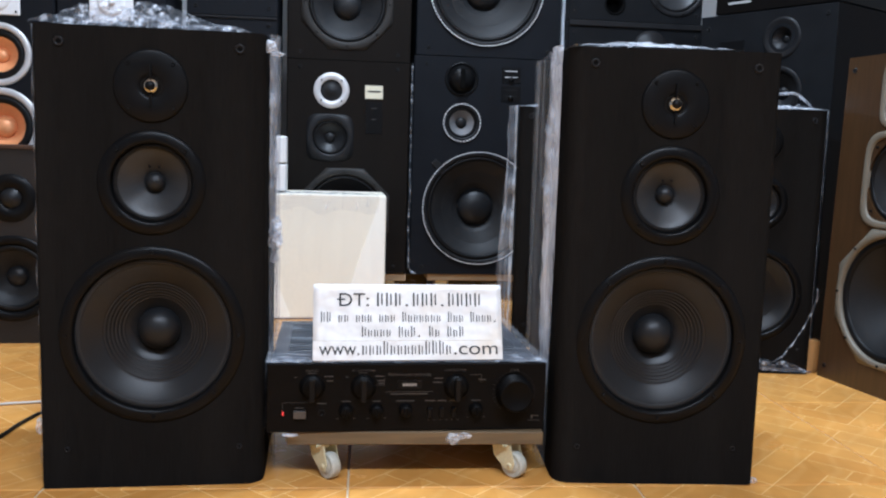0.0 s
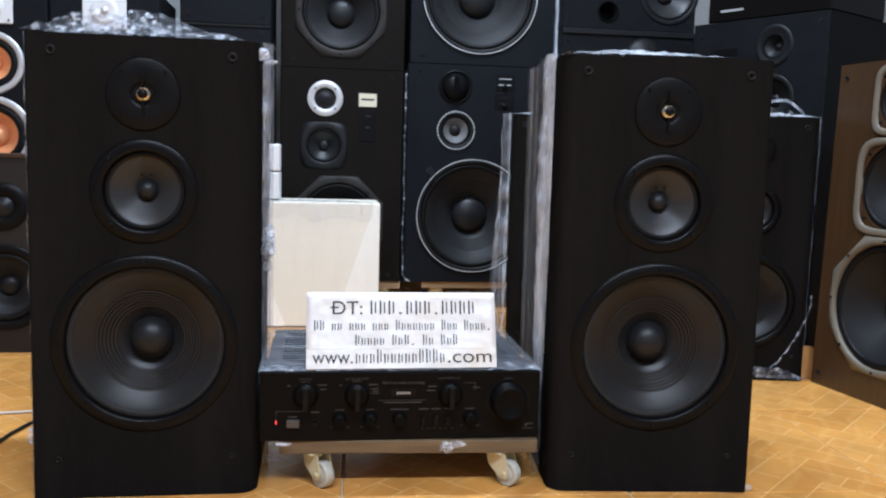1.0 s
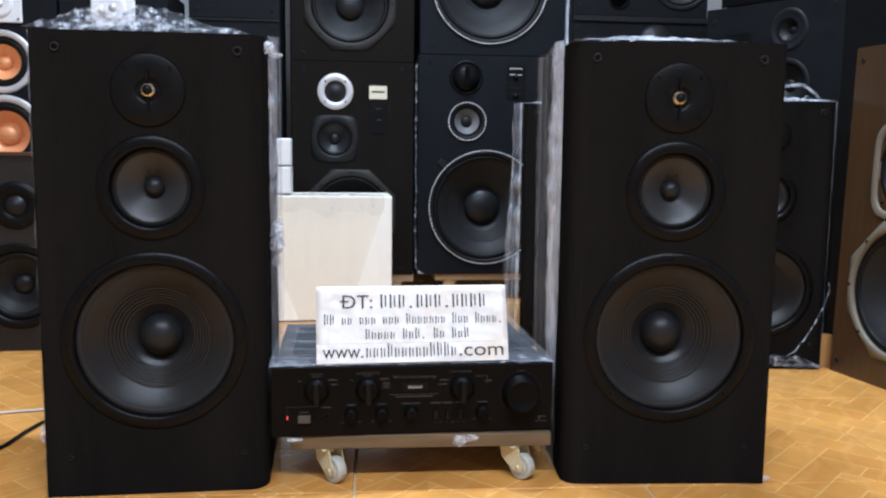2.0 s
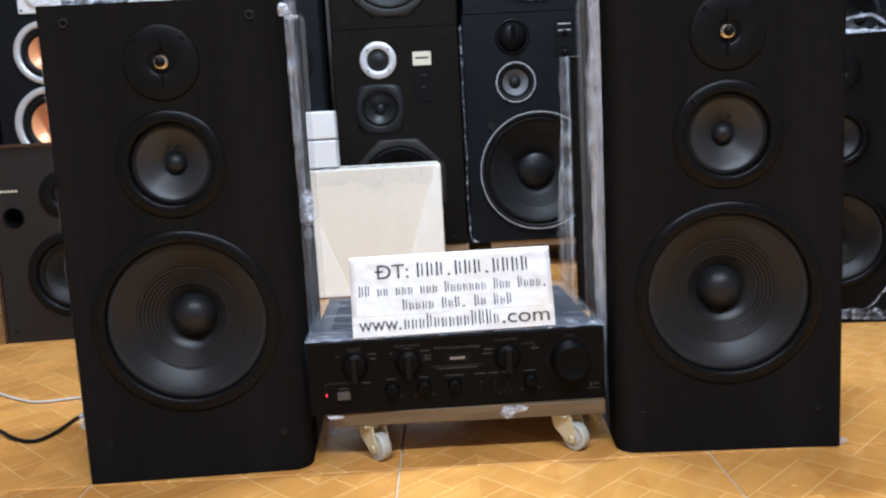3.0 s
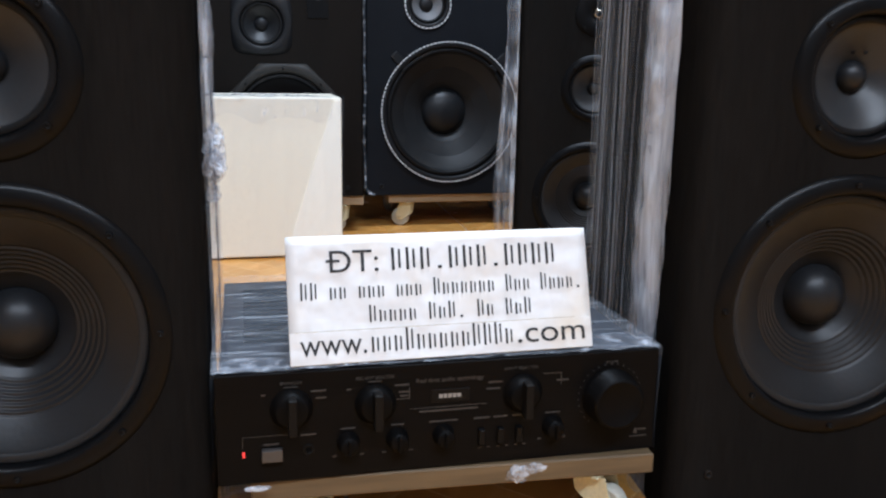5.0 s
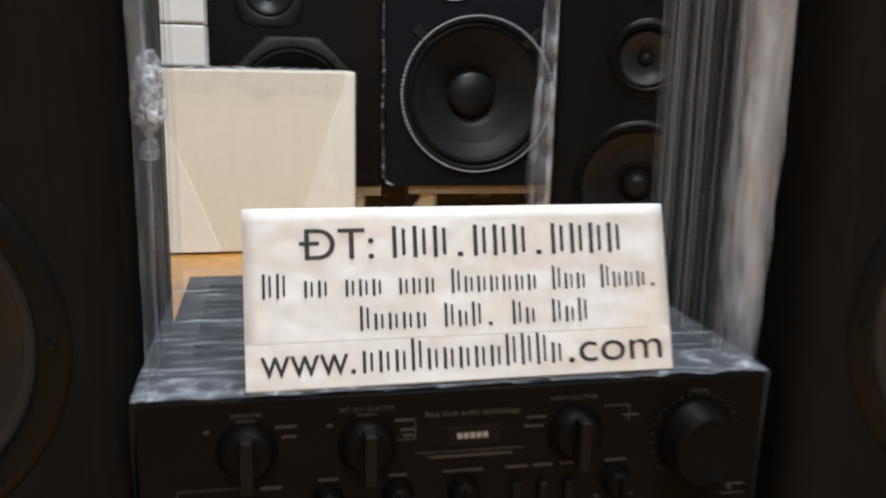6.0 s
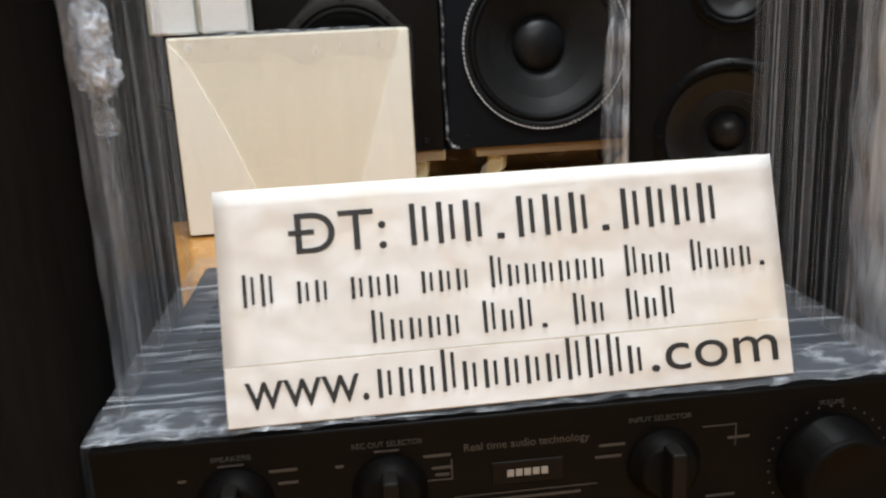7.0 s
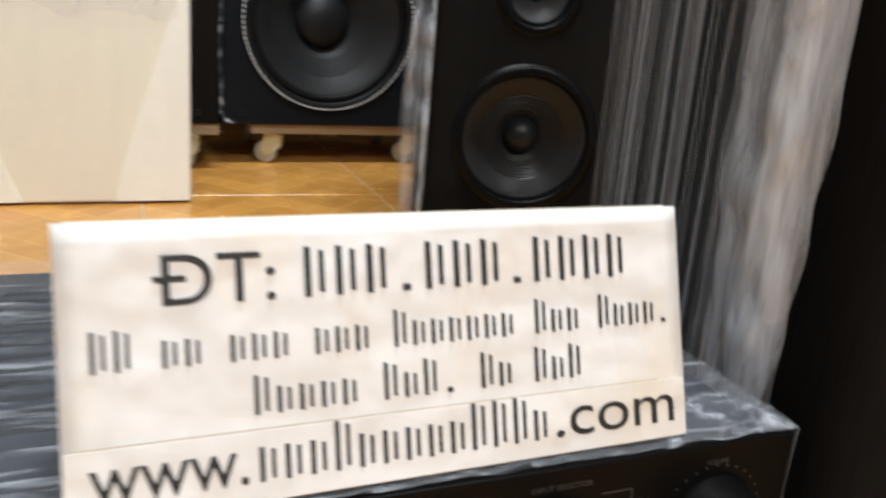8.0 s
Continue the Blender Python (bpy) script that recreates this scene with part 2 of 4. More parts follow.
M_PRINT = surface("pale_grey_print", (0.040, 0.037, 0.035), 0.6, 0.1, 60, 0)
M_LABEL = surface("cream_label", (0.62, 0.58, 0.44), 0.5, 0.08, 60, 0.05)
M_AMP = surface("black_anodised_aluminium", (0.0050, 0.0043, 0.0040), 0.4, 0.2, 50, 0.12, stretch=(0.05, 1, 1), spec=0.05)
M_BADGE = surface("grey_badge_print", (0.26, 0.25, 0.235), 0.5, 0.1, 60, 0)
M_AMPTOP = surface("black_steel_cover", (0.010, 0.013, 0.021), 0.35, 0.2, 40, 0.1)
M_BUTTON = surface("grey_button", (0.056, 0.050, 0.047), 0.4, 0.1, 60, 0.05)
M_OFFCUT = surface("orange_pine", (0.52, 0.27, 0.09), 0.6, 0.2, 20, 0.25, stretch=(1, 1, 0.08))
M_PLY = surface("raw_plywood", (0.38, 0.29, 0.19), 0.65, 0.25, 20, 0.3, stretch=(0.08, 1, 1))
M_WHEEL = surface("white_nylon_wheel", (0.44, 0.43, 0.37), 0.4, 0.25, 40, 0.1)
M_ZINC = surface("yellowed_zinc_bracket", (0.62, 0.56, 0.36), 0.45, 0.2, 40, 0.15, metal=0.1)
# Raw plywood darkened for the shade on the dolly board under the amplifier.
M_PLY_SHADED = surface("shaded_plywood", (0.130, 0.086, 0.042), 0.65, 0.4, 20, 0.3, stretch=(0.08, 1, 1))
M_KNOB = surface("matt_black_knob", (0.0034, 0.0031, 0.0031), 0.45, 0.2, 60, 0.1, spec=0.06)
# Pointer blade, a little lighter than the knob.
M_BLADE = surface("grey_black_pointer", (0.0066, 0.0058, 0.0053), 0.5, 0.25, 60, 0.1, spec=0.1)
M_FLANGE = surface("gloss_black_flange", (0.0040, 0.0040, 0.0044), 0.30, 0.2, 60, 0.1, spec=0.11)
M_GROUT = surface("pale_grout", (0.50, 0.41, 0.28), 0.8, 0.2, 30, 0.3)
M_WALL = surface("pale_grey_wall_paint", (0.30, 0.305, 0.31), 0.7, 0.06, 6, 0.15)
M_CEIL = surface("white_ceiling_paint", (0.78, 0.78, 0.76), 0.8, 0.04, 6, 0.1)
M_WIRE = surface("white_cable_sheath", (0.55, 0.52, 0.48), 0.5, 0.1, 40, 0.05)
# Near-black that paints the shade inside sockets, vents, slots and ports.
M_VOID = surface("dark_opening_shade", (0.003, 0.003, 0.003), 0.9, 0.2, 40, 0.1, spec=0.05)
M_LED = led_material()
M_FILM = film_material("clear_stretch_film", 0.04, 0.46, (130, 140, 0.6), 0.46, 0.70)
M_FILM_THIN = film_material("thin_stretch_film", 0.04, 0.62, (60, 60, 0.8), 0.50, 0.74)
M_FILM_FLAT = film_material("clear_stretch_film_flat", 0.07, 0.62, (10, 130, 130), 0.54, 0.80)
M_FILM_THICK = film_material("bunched_stretch_film", 0.11, 0.66, (34, 34, 1.8), 0.43, 0.76)
M_FILM_CRUMPLE = film_material("crumpled_stretch_film", 0.03, 0.62, (50, 70, 70), 0.50, 0.76)
M_FILM_KNOT = film_material("knotted_stretch_film", 0.12, 0.70, (60, 60, 60), 0.40, 0.70)
M_FILM_WISP = film_material("loose_stretch_film", 0.03, 0.60, (80, 30, 90), 0.50, 0.74)
M_FILM_MID = film_material("gathered_stretch_film", 0.22, 0.92, (34, 34, 2.5), 0.40, 0.68)
M_TILE = tile_material()


# ---- mesh helpers ----
def part(name, bm, material, parent=None, label=""):
    if name != "cabinet":
        bmesh.ops.recalc_face_normals(bm, faces=bm.faces)
    me = bpy.data.meshes.new(name)
    bm.to_mesh(me)
    bm.free()
    me.materials.append(material)
    ob = new(name, me)
    if parent:
        ob.parent = parent
    if label:
        ob["label"] = label
    return ob


def shared(name, src, parent, m):
    ob = new(name, src.data)
    ob.parent = parent
    ob.matrix_basis = m
    return ob


def box(x0, x1, y0, y1, z0, z1, bev=0.0, seg=2):
    bm = bmesh.new()
    bmesh.ops.create_cube(bm, size=1, matrix=Matrix.Translation(((x0 + x1) / 2, (y0 + y1) / 2, (z0 + z1) / 2)) @ Matrix.Diagonal((x1 - x0, y1 - y0, z1 - z0, 1)))
    if bev:
        bmesh.ops.bevel(bm, geom=list(bm.edges), offset=bev, segments=seg, profile=0.5, affect="EDGES")
    return bm


def lathe(profile, cx=0.0, cz=0.0, seg=56, shape=None, close=False):
    """Turn (radius, depth) points about an axis along y. shape scales the radius by angle."""
    bm = bmesh.new()
    rings = []
    for r, d in profile:
        if r < 1e-6:
            rings.append([bm.verts.new((cx, d, cz))])
            continue
        ring = []
        for k in range(seg):
            a = 2 * math.pi * k / seg
            q = r * (shape(a, r) if shape else 1)
            ring.append(bm.verts.new((cx + q * math.cos(a), d, cz + q * math.sin(a))))
        rings.append(ring)
    if close:
        rings.append(rings[0])
    for a, b in zip(rings, rings[1:]):
        for k in range(seg):
            j = (k + 1) % seg
            vs = [a[k], a[j], b[j], b[k]] if len(a) > 1 and len(b) > 1 else ([a[0], b[j], b[k]] if len(a) == 1 else [a[k], a[j], b[0]])
            bm.faces.new(vs).smooth = True
    return bm


def octagon(outer):
    def f(a, r):
        if r < outer - 1e-4:
            return 1.0
        b = (a + math.pi / 8) % (math.pi / 4) - math.pi / 8
        return 1.0 / math.cos(b)
    return f


def squarish(outer, n=5.0):
    def f(a, r):
        if r < outer - 1e-4:
            return 1.0
        return (abs(math.cos(a)) ** n + abs(math.sin(a)) ** n) ** (-1 / n)
    return f


def tube(points, radius, seg=8):
    bm = bmesh.new()
    pts = [Vector(p) for p in points]
    rings = []
    for i, p in enumerate(pts):
        d = (pts[min(i + 1, len(pts) - 1)] - pts[max(i - 1, 0)]).normalized()
        u = d.cross(Vector((0, 0, 1))).normalized() if abs(d.z) < 0.95 else Vector((1, 0, 0))
        v = d.cross(u)
        rings.append([bm.verts.new(p + radius * (math.cos(a) * u + math.sin(a) * v)) for a in [2 * math.pi * k / seg for k in range(seg)]])
    for a, b in zip(rings, rings[1:]):
        for k in range(seg):
            bm.faces.new([a[k], a[(k + 1) % seg], b[(k + 1) % seg], b[k]]).smooth = True
    bm.faces.new(rings[0])
    bm.faces.new(rings[-1])
    return bm


def smooth_path(ctrl, n=10):
    out = []
    c = [Vector(p) for p in ctrl]
    for i in range(len(c) - 1):
        p0, p1, p2, p3 = c[max(i - 1, 0)], c[i], c[i + 1], c[min(i + 2, len(c) - 1)]
        for k in range(n):
            t = k / n
            out.append(0.5 * ((2 * p1) + (p2 - p0) * t + (2 * p0 - 5 * p1 + 4 * p2 - p3) * t * t + (3 * p1 - p0 - 3 * p2 + p3) * t ** 3))
    out.append(c[-1])
    return out


def sheet(f, nu, nv):
    bm = bmesh.new()
    g = [[bm.verts.new(f(i / nu, j / nv)) for j in range(nv + 1)] for i in range(nu + 1)]
    for i in range(nu):
        for j in range(nv):
            bm.faces.new([g[i][j], g[i + 1][j], g[i + 1][j + 1], g[i][j + 1]]).smooth = True
    return bm


def cabinet_mesh(w, h, d, r, holes, seg=48, r2=None):
    """A cabinet with its front at y=0, rounded front uprights and round holes through the baffle."""
    bm = bmesh.new()
    hw = w / 2
    r2 = r if r2 is None else r2
    n = 6 if max(r, r2) > 0.012 else 3
    outline = []
    for k in range(n + 1):
        a = math.pi / 2 * k / n
        outline.append((-hw + r - r * math.cos(a), r - r * math.sin(a)))
    for k in range(n + 1):
        a = math.pi / 2 * k / n
        outline.append((hw - r2 + r2 * math.sin(a), r2 - r2 * math.cos(a)))
    outline += [(hw, d), (-hw, d)]
    low = [bm.verts.new((x, y, 0)) for x, y in outline]
    top = [bm.verts.new((x, y, h)) for x, y in outline]
    m = len(outline)
    for k in range(m):
        if k == n:
            continue
        f = bm.faces.new([low[k], low[(k + 1) % m], top[(k + 1) % m], top[k]])
        f.smooth = k < n or n < k < 2 * n + 1
    bm.faces.new(low)
    bm.faces.new(top)
    front = [low[n], low[n + 1], top[n + 1], top[n]]
    edges = []
    for a, b in zip(front, front[1:] + front[:1]):
        edges.append(bm.edges.get((a, b)) or bm.edges.new((a, b)))
    for cx, cz, rad in holes:
        ring = [bm.verts.new((cx + rad * math.cos(2 * math.pi * k / seg), 0, cz + rad * math.sin(2 * math.pi * k / seg))) for k in range(seg)]
        inner = [bm.verts.new((v.co.x, 0.018, v.co.z)) for v in ring]
        for k in range(seg):
            edges.append(bm.edges.new((ring[k], ring[(k + 1) % seg])))
            bm.faces.new([ring[k], ring[(k + 1) % seg], inner[(k + 1) % seg], inner[k]])
    bmesh.ops.triangle_fill(bm, use_beauty=True, use_dissolve=False, edges=edges, normal=(0, -1, 0))
    bm.normal_update()
    for f in bm.faces:
        c = f.calc_center_median()
        zs = [v.co.z for v in f.verts]
        ys = [v.co.y for v in f.verts]
        if max(ys) < 1e-6:
            out = Vector((0, -1, 0))
        elif max(zs) - min(zs) < 1e-6:
            out = Vector((0, 0, c.z - h / 2))
        elif max(ys) < 0.0181 and abs(c.x) < hw - max(r, r2):
            continue
        else:
            out = Vector((c.x, c.y - d / 2, 0))
        if f.normal.dot(out) < 0:
            f.normal_flip()
    for e in bm.edges:
        if len(e.link_faces) == 2 and e.link_faces[0].normal.dot(e.link_faces[1].normal) < 0.7:
            e.smooth = False
    return bm


def screw_mesh(r=0.0035):
    return lathe([(0, -0.0012), (r * 0.45, -0.0012), (r * 0.5, -0.0026), (r * 0.9, -0.0024), (r, -0.0012), (r, 0.002)], seg=12)


def screws(parent, cx, cz, rad, count, d, r=0.0035, phase=0.785, material=None):
    first = None
    for k in range(count):
        a = phase + 2 * math.pi * k / count
        m = pose(cx + rad * math.cos(a), d, cz + rad * math.sin(a))
        if first is None:
            first = part("screw", screw_mesh(r), material or M_PLASTIC, parent)
            first.matrix_basis = m
        else:
            shared("screw", first, parent, m)


def driver(parent, name, cx, cz, R, hole, flange_mat, cone_mat, cap_mat, depth, cap, bulge=0.6, flange=0.004, shape=None,
           ripples=0, screw_n=0, roll=0.12, trim=None, surround_mat=None, label="", rim=False):
    """A cone driver: flange, rolled surround, cone and cap. hole is the inner radius of the flange."""
    if rim:
        wd = R - hole
        outline = [(hole, 0.008), (hole, -flange * 0.2), (hole + wd * 0.10, -flange * 0.85), (hole + wd * 0.25, -flange), (hole + wd * 0.5, -flange * 0.95), (R - wd * 0.28, -flange * 0.75), (R - wd * 0.06, -flange * 0.3), (R, 0.0004)]
    else:
        outline = None
    fl = part(name, lathe(outline or [(hole, 0.006), (hole, -flange * 0.55), (hole + (R - hole) * 0.25, -flange), (R - flange * 0.7, -flange), (R - flange * 0.25, -flange * 0.8), (R, -flange * 0.3), (R, 0.0004)], cx, cz, 64, shape), flange_mat, parent, label)
    rs = hole * (1 - roll)
    prof = []
    for k in range(9):
        a = math.pi * k / 8
        mid, half = (hole + rs) / 2, (hole - rs) / 2
        prof.append((mid + half * math.cos(a), 0.006 - half * (0.4 if rim else 0.75) * math.sin(a)))
    part("surround", lathe(prof, cx, cz), surround_mat or M_RUBBER, fl)
    prof = []
    n = 80 if ripples else 10
    for k in range(n + 1):
        t = k / n
        r = rs + (cap - rs) * t
        d = 0.006 + (depth - 0.006) * (t ** 1.12)
        if ripples and 0.38 < t < 0.78:
            d += 0.0009 * math.sin((t - 0.38) / 0.40 * ripples * 2 * math.pi)
        prof.append((r, d))
    part("cone", lathe(prof, cx, cz, 72), cone_mat, fl)
    prof = [(cap * math.cos(a), depth - bulge * cap * math.sin(a)) for a in [math.pi / 2 * k / 8 for k in range(8)]] + [(0, depth - bulge * cap)]
    part("dust_cap", lathe(prof, cx, cz, 40), cap_mat, fl)
    if screw_n:
        screws(fl, cx, cz, (R + hole) / 2, screw_n, -flange, 0.0032)
    if trim:
        bm = bmesh.new()
        count = max(24, int(trim * 2 * math.pi / 0.011))
        for k in range(count):
            a = 2 * math.pi * k / count
            at = Matrix.Translation((cx + trim * math.cos(a), -flange - 0.0012, cz + trim * math.sin(a))) @ Matrix.Rotation(-a, 4, "Y")
            bmesh.ops.create_cube(bm, size=1, matrix=at @ Matrix.Diagonal((0.0032, 0.003, 0.0072, 1)))
        part("trim_ring", bm, M_BRIGHT, fl, "notched bright metal ring")
    return fl


def sockets(parent, points, r=0.007):
    first = None
    for x, z in points:
        m = pose(x, 0, z)
        if first is None:
            first = part("grille_socket", lathe([(0, -0.0008), (r * 0.5, -0.0008), (r * 0.55, -0.0022), (r * 0.9, -0.0025), (r, -0.001), (r, 0.001)], seg=20), M_PLASTIC_GREY, parent)
            first.matrix_basis = m
            hole = part("socket_hole", lathe([(0, -0.0012), (r * 0.52, -0.0012)], seg=16), M_VOID, parent)
            hole.matrix_basis = m
        else:
            shared("grille_socket", first, parent, m)
            shared("socket_hole", hole, parent, m)


def thing(name, label, category, m, group=""):
    ob = new(name)
    ob.empty_display_size = 0.1
    ob.matrix_basis = m
    return tagged(ob, label, category, group)


def text_mesh(body, size, width=None):
    cu = bpy.data.curves.new("text", "FONT")
    cu.body, cu.size = body, size
    cu.extrude = 0.00008
    tmp = bpy.data.objects.new("text", cu)
    scene.collection.objects.link(tmp)
    bpy.context.view_layer.update()
    me = bpy.data.meshes.new_from_object(tmp.evaluated_get(bpy.context.evaluated_depsgraph_get()))
    bpy.data.objects.remove(tmp)
    co = np.array([v.co for v in me.vertices])
    lo, hi = co.min(0), co.max(0)
    k = width / (hi[0] - lo[0]) if width else 1.0
    me.transform(Matrix.Diagonal((k, 1, 1, 1)) @ Matrix.Translation((-lo[0], 0, 0)))
    return me


def lettering(name, body, size, x, z, d, parent, material, width=None):
    """Letters that stand on a face which looks along -y, from x on, with the baseline at z."""
    me = text_mesh(body, size, width)
    me.transform(Matrix.Rotation(math.pi / 2, 4, "X"))
    me.materials.clear()
    me.materials.append(material)
    ob = new(name, me)
    ob.parent = parent
    ob.matrix_basis = Matrix.Translation((x, d, z))
    return ob


def bars(name, rects, d, parent, material, thick=0.0003):
    """Plain bars in one mesh: (x0, x1, z0, z1) rectangles on a face that looks along -y."""
    bm = bmesh.new()
    for x0, x1, z0, z1 in rects:
        bmesh.ops.create_cube(bm, size=1, matrix=Matrix.Translation(((x0 + x1) / 2, d, (z0 + z1) / 2)) @ Matrix.Diagonal((x1 - x0, thick, z1 - z0, 1)))
    return part(name, bm, material, parent)


def side_film(parent, w, h, d, side, flare=0.01, seed=0.0, material=None, top=0.0, back=1.0, start=0.05):
    """Stretch film along a cabinet's side, standing off in upright creases, loose at the front."""
    def f(u, v):
        y = start + u * (d - start + 0.01) * back
        q = noise.noise((u * 7 + seed, v * 1.3, seed)) * 0.5 + 0.5
        q2 = noise.noise((u * 22 + seed, v * 2.5, 3 + seed)) * 0.5 + 0.5
        loose = flare * math.exp(-u * 7) * (0.6 + 0.8 * noise.noise((v * 5, seed, 1)) ** 2)
        x = w / 2 + 0.003 + 0.007 * q + 0.003 * q2 + loose
        return (side * x, y - 0.010 * math.exp(-u * 9) * noise.noise((v * 9, seed, 7)), 0.004 + v * (h + top * (0.3 + noise.noise((u * 9, seed, 2)))))
    return part("plastic_wrap", sheet(f, 36, 48), material or M_FILM, parent, "clear crinkled stretch film")


def crumple(parent, x0, x1, y0, y1, z, height, seed, nx=44, ny=22, name="plastic_wrap", material=None, jitter=0.012):
    def f(u, v):
        a = noise.noise((u * 9 + seed, v * 5, seed))
        b = noise.noise((u * 23 + seed, v * 13, seed + 4))
        c = noise.noise((u * 3 + seed, v * 2, seed + 9))
        edge = min(1, 6 * u, 6 * (1 - u), 5 * v + 0.3, 5 * (1 - v))
        return (x0 + (x1 - x0) * u, y0 + (y1 - y0) * v + jitter * b, z + 0.003 + edge * height * max(0, 0.35 + 0.7 * a + 0.5 * b + 0.6 * c))
    return part(name, sheet(f, nx, ny), material or M_FILM_CRUMPLE, parent, "crumpled clear stretch film")


# ---- the room ----
X0, X1, Y0, Y1, ZC = -2.475, 2.475, -1.75, 3.65, 2.75
floor = tagged(part("floor", box(X0, X1, Y0, Y1, -0.12, -0.0022), M_GROUT), "pale grouted floor of glossy orange wood-print tiles", "floor", kind="structure")
tagged(part("ceiling", box(X0, X1, Y0, Y1, ZC, ZC + 0.12), M_CEIL), "plain white painted ceiling", "ceiling", kind="structure")
tagged(part("wall_north", box(X0 - 0.5, X1 + 0.5, Y1, Y1 + 0.5, -0.12, ZC + 0.12), M_WALL), "pale grey painted wall behind the stacked loudspeakers", "wall", kind="structure")
tagged(part("wall_south", box(X0 - 0.5, X1 + 0.5, Y0 - 0.5, Y0, -0.12, ZC + 0.12), M_WALL), "plain pale grey painted wall", "wall", kind="structure")
tagged(part("wall_west", box(X0 - 0.5, X0, Y0, Y1, -0.12, ZC + 0.12), M_WALL), "plain pale grey painted wall", "wall", kind="structure")
tagged(part("wall_east", box(X1, X1 + 0.5, Y0, Y1, -0.12, ZC + 0.12), M_WALL), "plain pale grey painted wall", "wall", kind="structure")


# ---- the two tall black loudspeakers in front ----
def three_way(m, label, group, k=1.0, w=0.320, h=0.675, d=0.30, r=0.026, r2=None, zw=0.232, zm=0.456):
    s = thing("loudspeaker", label, "loudspeaker", m, group)
    zt = 0.594 * h / 0.675
    part("cabinet", cabinet_mesh(w, h, d, r, [(0, zw, 0.117 * k), (0, zm, 0.062 * k), (0, zt, 0.012 * k)], r2=r2), M_BLACK, s)
    driver(s, "woofer", 0, zw, 0.133 * k, 0.113 * k, M_FLANGE, M_CONE_GLOSS, M_CAP, 0.051 * k, 0.0325 * k, 0.88, 0.005, ripples=6, screw_n=8, roll=0.08, surround_mat=M_SURROUND, rim=True)
    driver(s, "midrange", 0, zm, 0.0765 * k, 0.0565 * k, M_FLANGE, M_CONE_MID, M_CAP, 0.029 * k, 0.0150 * k, 0.9, 0.005, screw_n=4, roll=0.13, rim=True)
    md = [c for c in s.children if c.name.startswith("midrange")][-1]
    for sx in (-0.0065, 0.0065):
        part("lead_dot", lathe([(0, -0.0012), (0.0016, -0.0008), (0.002, 0.001)], sx * k, zm + 0.0225 * k, 10), M_PLASTIC, md).matrix_basis = Matrix.Translation((0, 0.0180 * k, 0))
    tw = part("tweeter", lathe([(0.0135 * k, 0.004), (0.015 * k, -0.0012), (0.020 * k, -0.003), (0.049 * k, -0.0034), (0.0515 * k, -0.002), (0.0515 * k, 0.0004)], 0, zt, 64), M_PLASTIC, s)
    part("dome", lathe([(0.0125 * k * math.cos(a), 0.003 - 0.011 * k * math.sin(a)) for a in [math.pi / 2 * i / 8 for i in range(8)]] + [(0, 0.003 - 0.011 * k)], 0, zt, 32), M_GOLD, tw, "gold-tinted metal dome")
    part("phase_plate", lathe([(0, -0.0098 * k), (0.0066 * k, -0.0098 * k), (0.0072 * k, -0.005 * k)], 0, zt, 20), M_PLASTIC, tw)
    for a, b in ((0.012, 0.030), (-0.030, -0.012)):
        part("fin", box(-0.0018 * k, 0.0018 * k, -0.0072, -0.0025, zt + a * k, zt + b * k, 0.0006, 1), M_PLASTIC, tw)
    screws(tw, 0, zt, 0.044 * k, 4, -0.003, 0.003)
    sx = w / 2 - 0.036 * w / 0.320
    sockets(s, [(-sx, h - 0.024), (sx, h - 0.024)])
    sockets(s, [(-sx, 0.060), (sx, 0.060)], 0.0042)
    return s


L = three_way(pose(-0.2885, 1.435, 0, 0, 0, 0.6), "tall black three-way loudspeaker in clear film on tiles", "matching pair of tall black loudspeakers", r=0.006, r2=0.028)
R = three_way(pose(0.480, 1.400, 0, 0, 0, -5.0), "tall black three-way loudspeaker, plastic film on its side", "matching pair of tall black loudspeakers", r=0.028, r2=0.008)
for s, seed in ((L, 1.7), (R, 5.1)):
    side_film(s, 0.320, 0.675, 0.30, 1, 0.012 if s is L else 0.002, seed)
    side_film(s, 0.320, 0.675, 0.30, -1, 0.002 if s is L else 0.012, seed + 11)


def front_bundle(parent, w, h, side, seed, out=0.03, deep=0.06, start=0.055, z0=0.003, material=None):
    """Film gathered along a front edge, standing away from the cabinet in a soft upright roll."""
    def f(u, v):
        a = u * math.pi * 1.15
        grow = min(1.0, v * 2.6 + 0.02) ** 0.6 if z0 > 0.01 else 1.0
        swell = 0.65 + 0.35 * math.sin(v * 5 + seed) * 0.5 + 0.35 * noise.noise((v * 4, seed, 0))
        crinkle = 0.0035 * noise.noise((u * 8, v * 22, seed))
        return (side * (w / 2 + 0.002 + out * grow * swell * math.sin(a) ** 0.8 + crinkle if 0 < a < math.pi else w / 2 + 0.003), start + deep * (0.5 + (u - 0.5) * grow) + 0.006 * noise.noise((v * 14, seed, 3)), z0 + (h - z0 + 0.003) * v)
    return part("plastic_wrap", sheet(f, 18, 90), material or M_FILM_THICK, parent, "gathered roll of milky clear film")


front_bundle(R, 0.320, 0.675, -1, 2.0, 0.018, 0.085, 0.064)
front_bundle(R, 0.320, 0.678, -1, 6.0, 0.023, 0.070, 0.060, 0.30)
front_bundle(R, 0.320, 0.680, -1, 13.0, 0.020, 0.085, 0.057, 0.06, M_FILM_MID)
front_bundle(L, 0.320, 0.675, 1, 5.0, 0.010, 0.07, 0.075)
front_bundle(L, 0.320, 0.678, 1, 15.0, 0.022, 0.05, 0.060, 0.36)
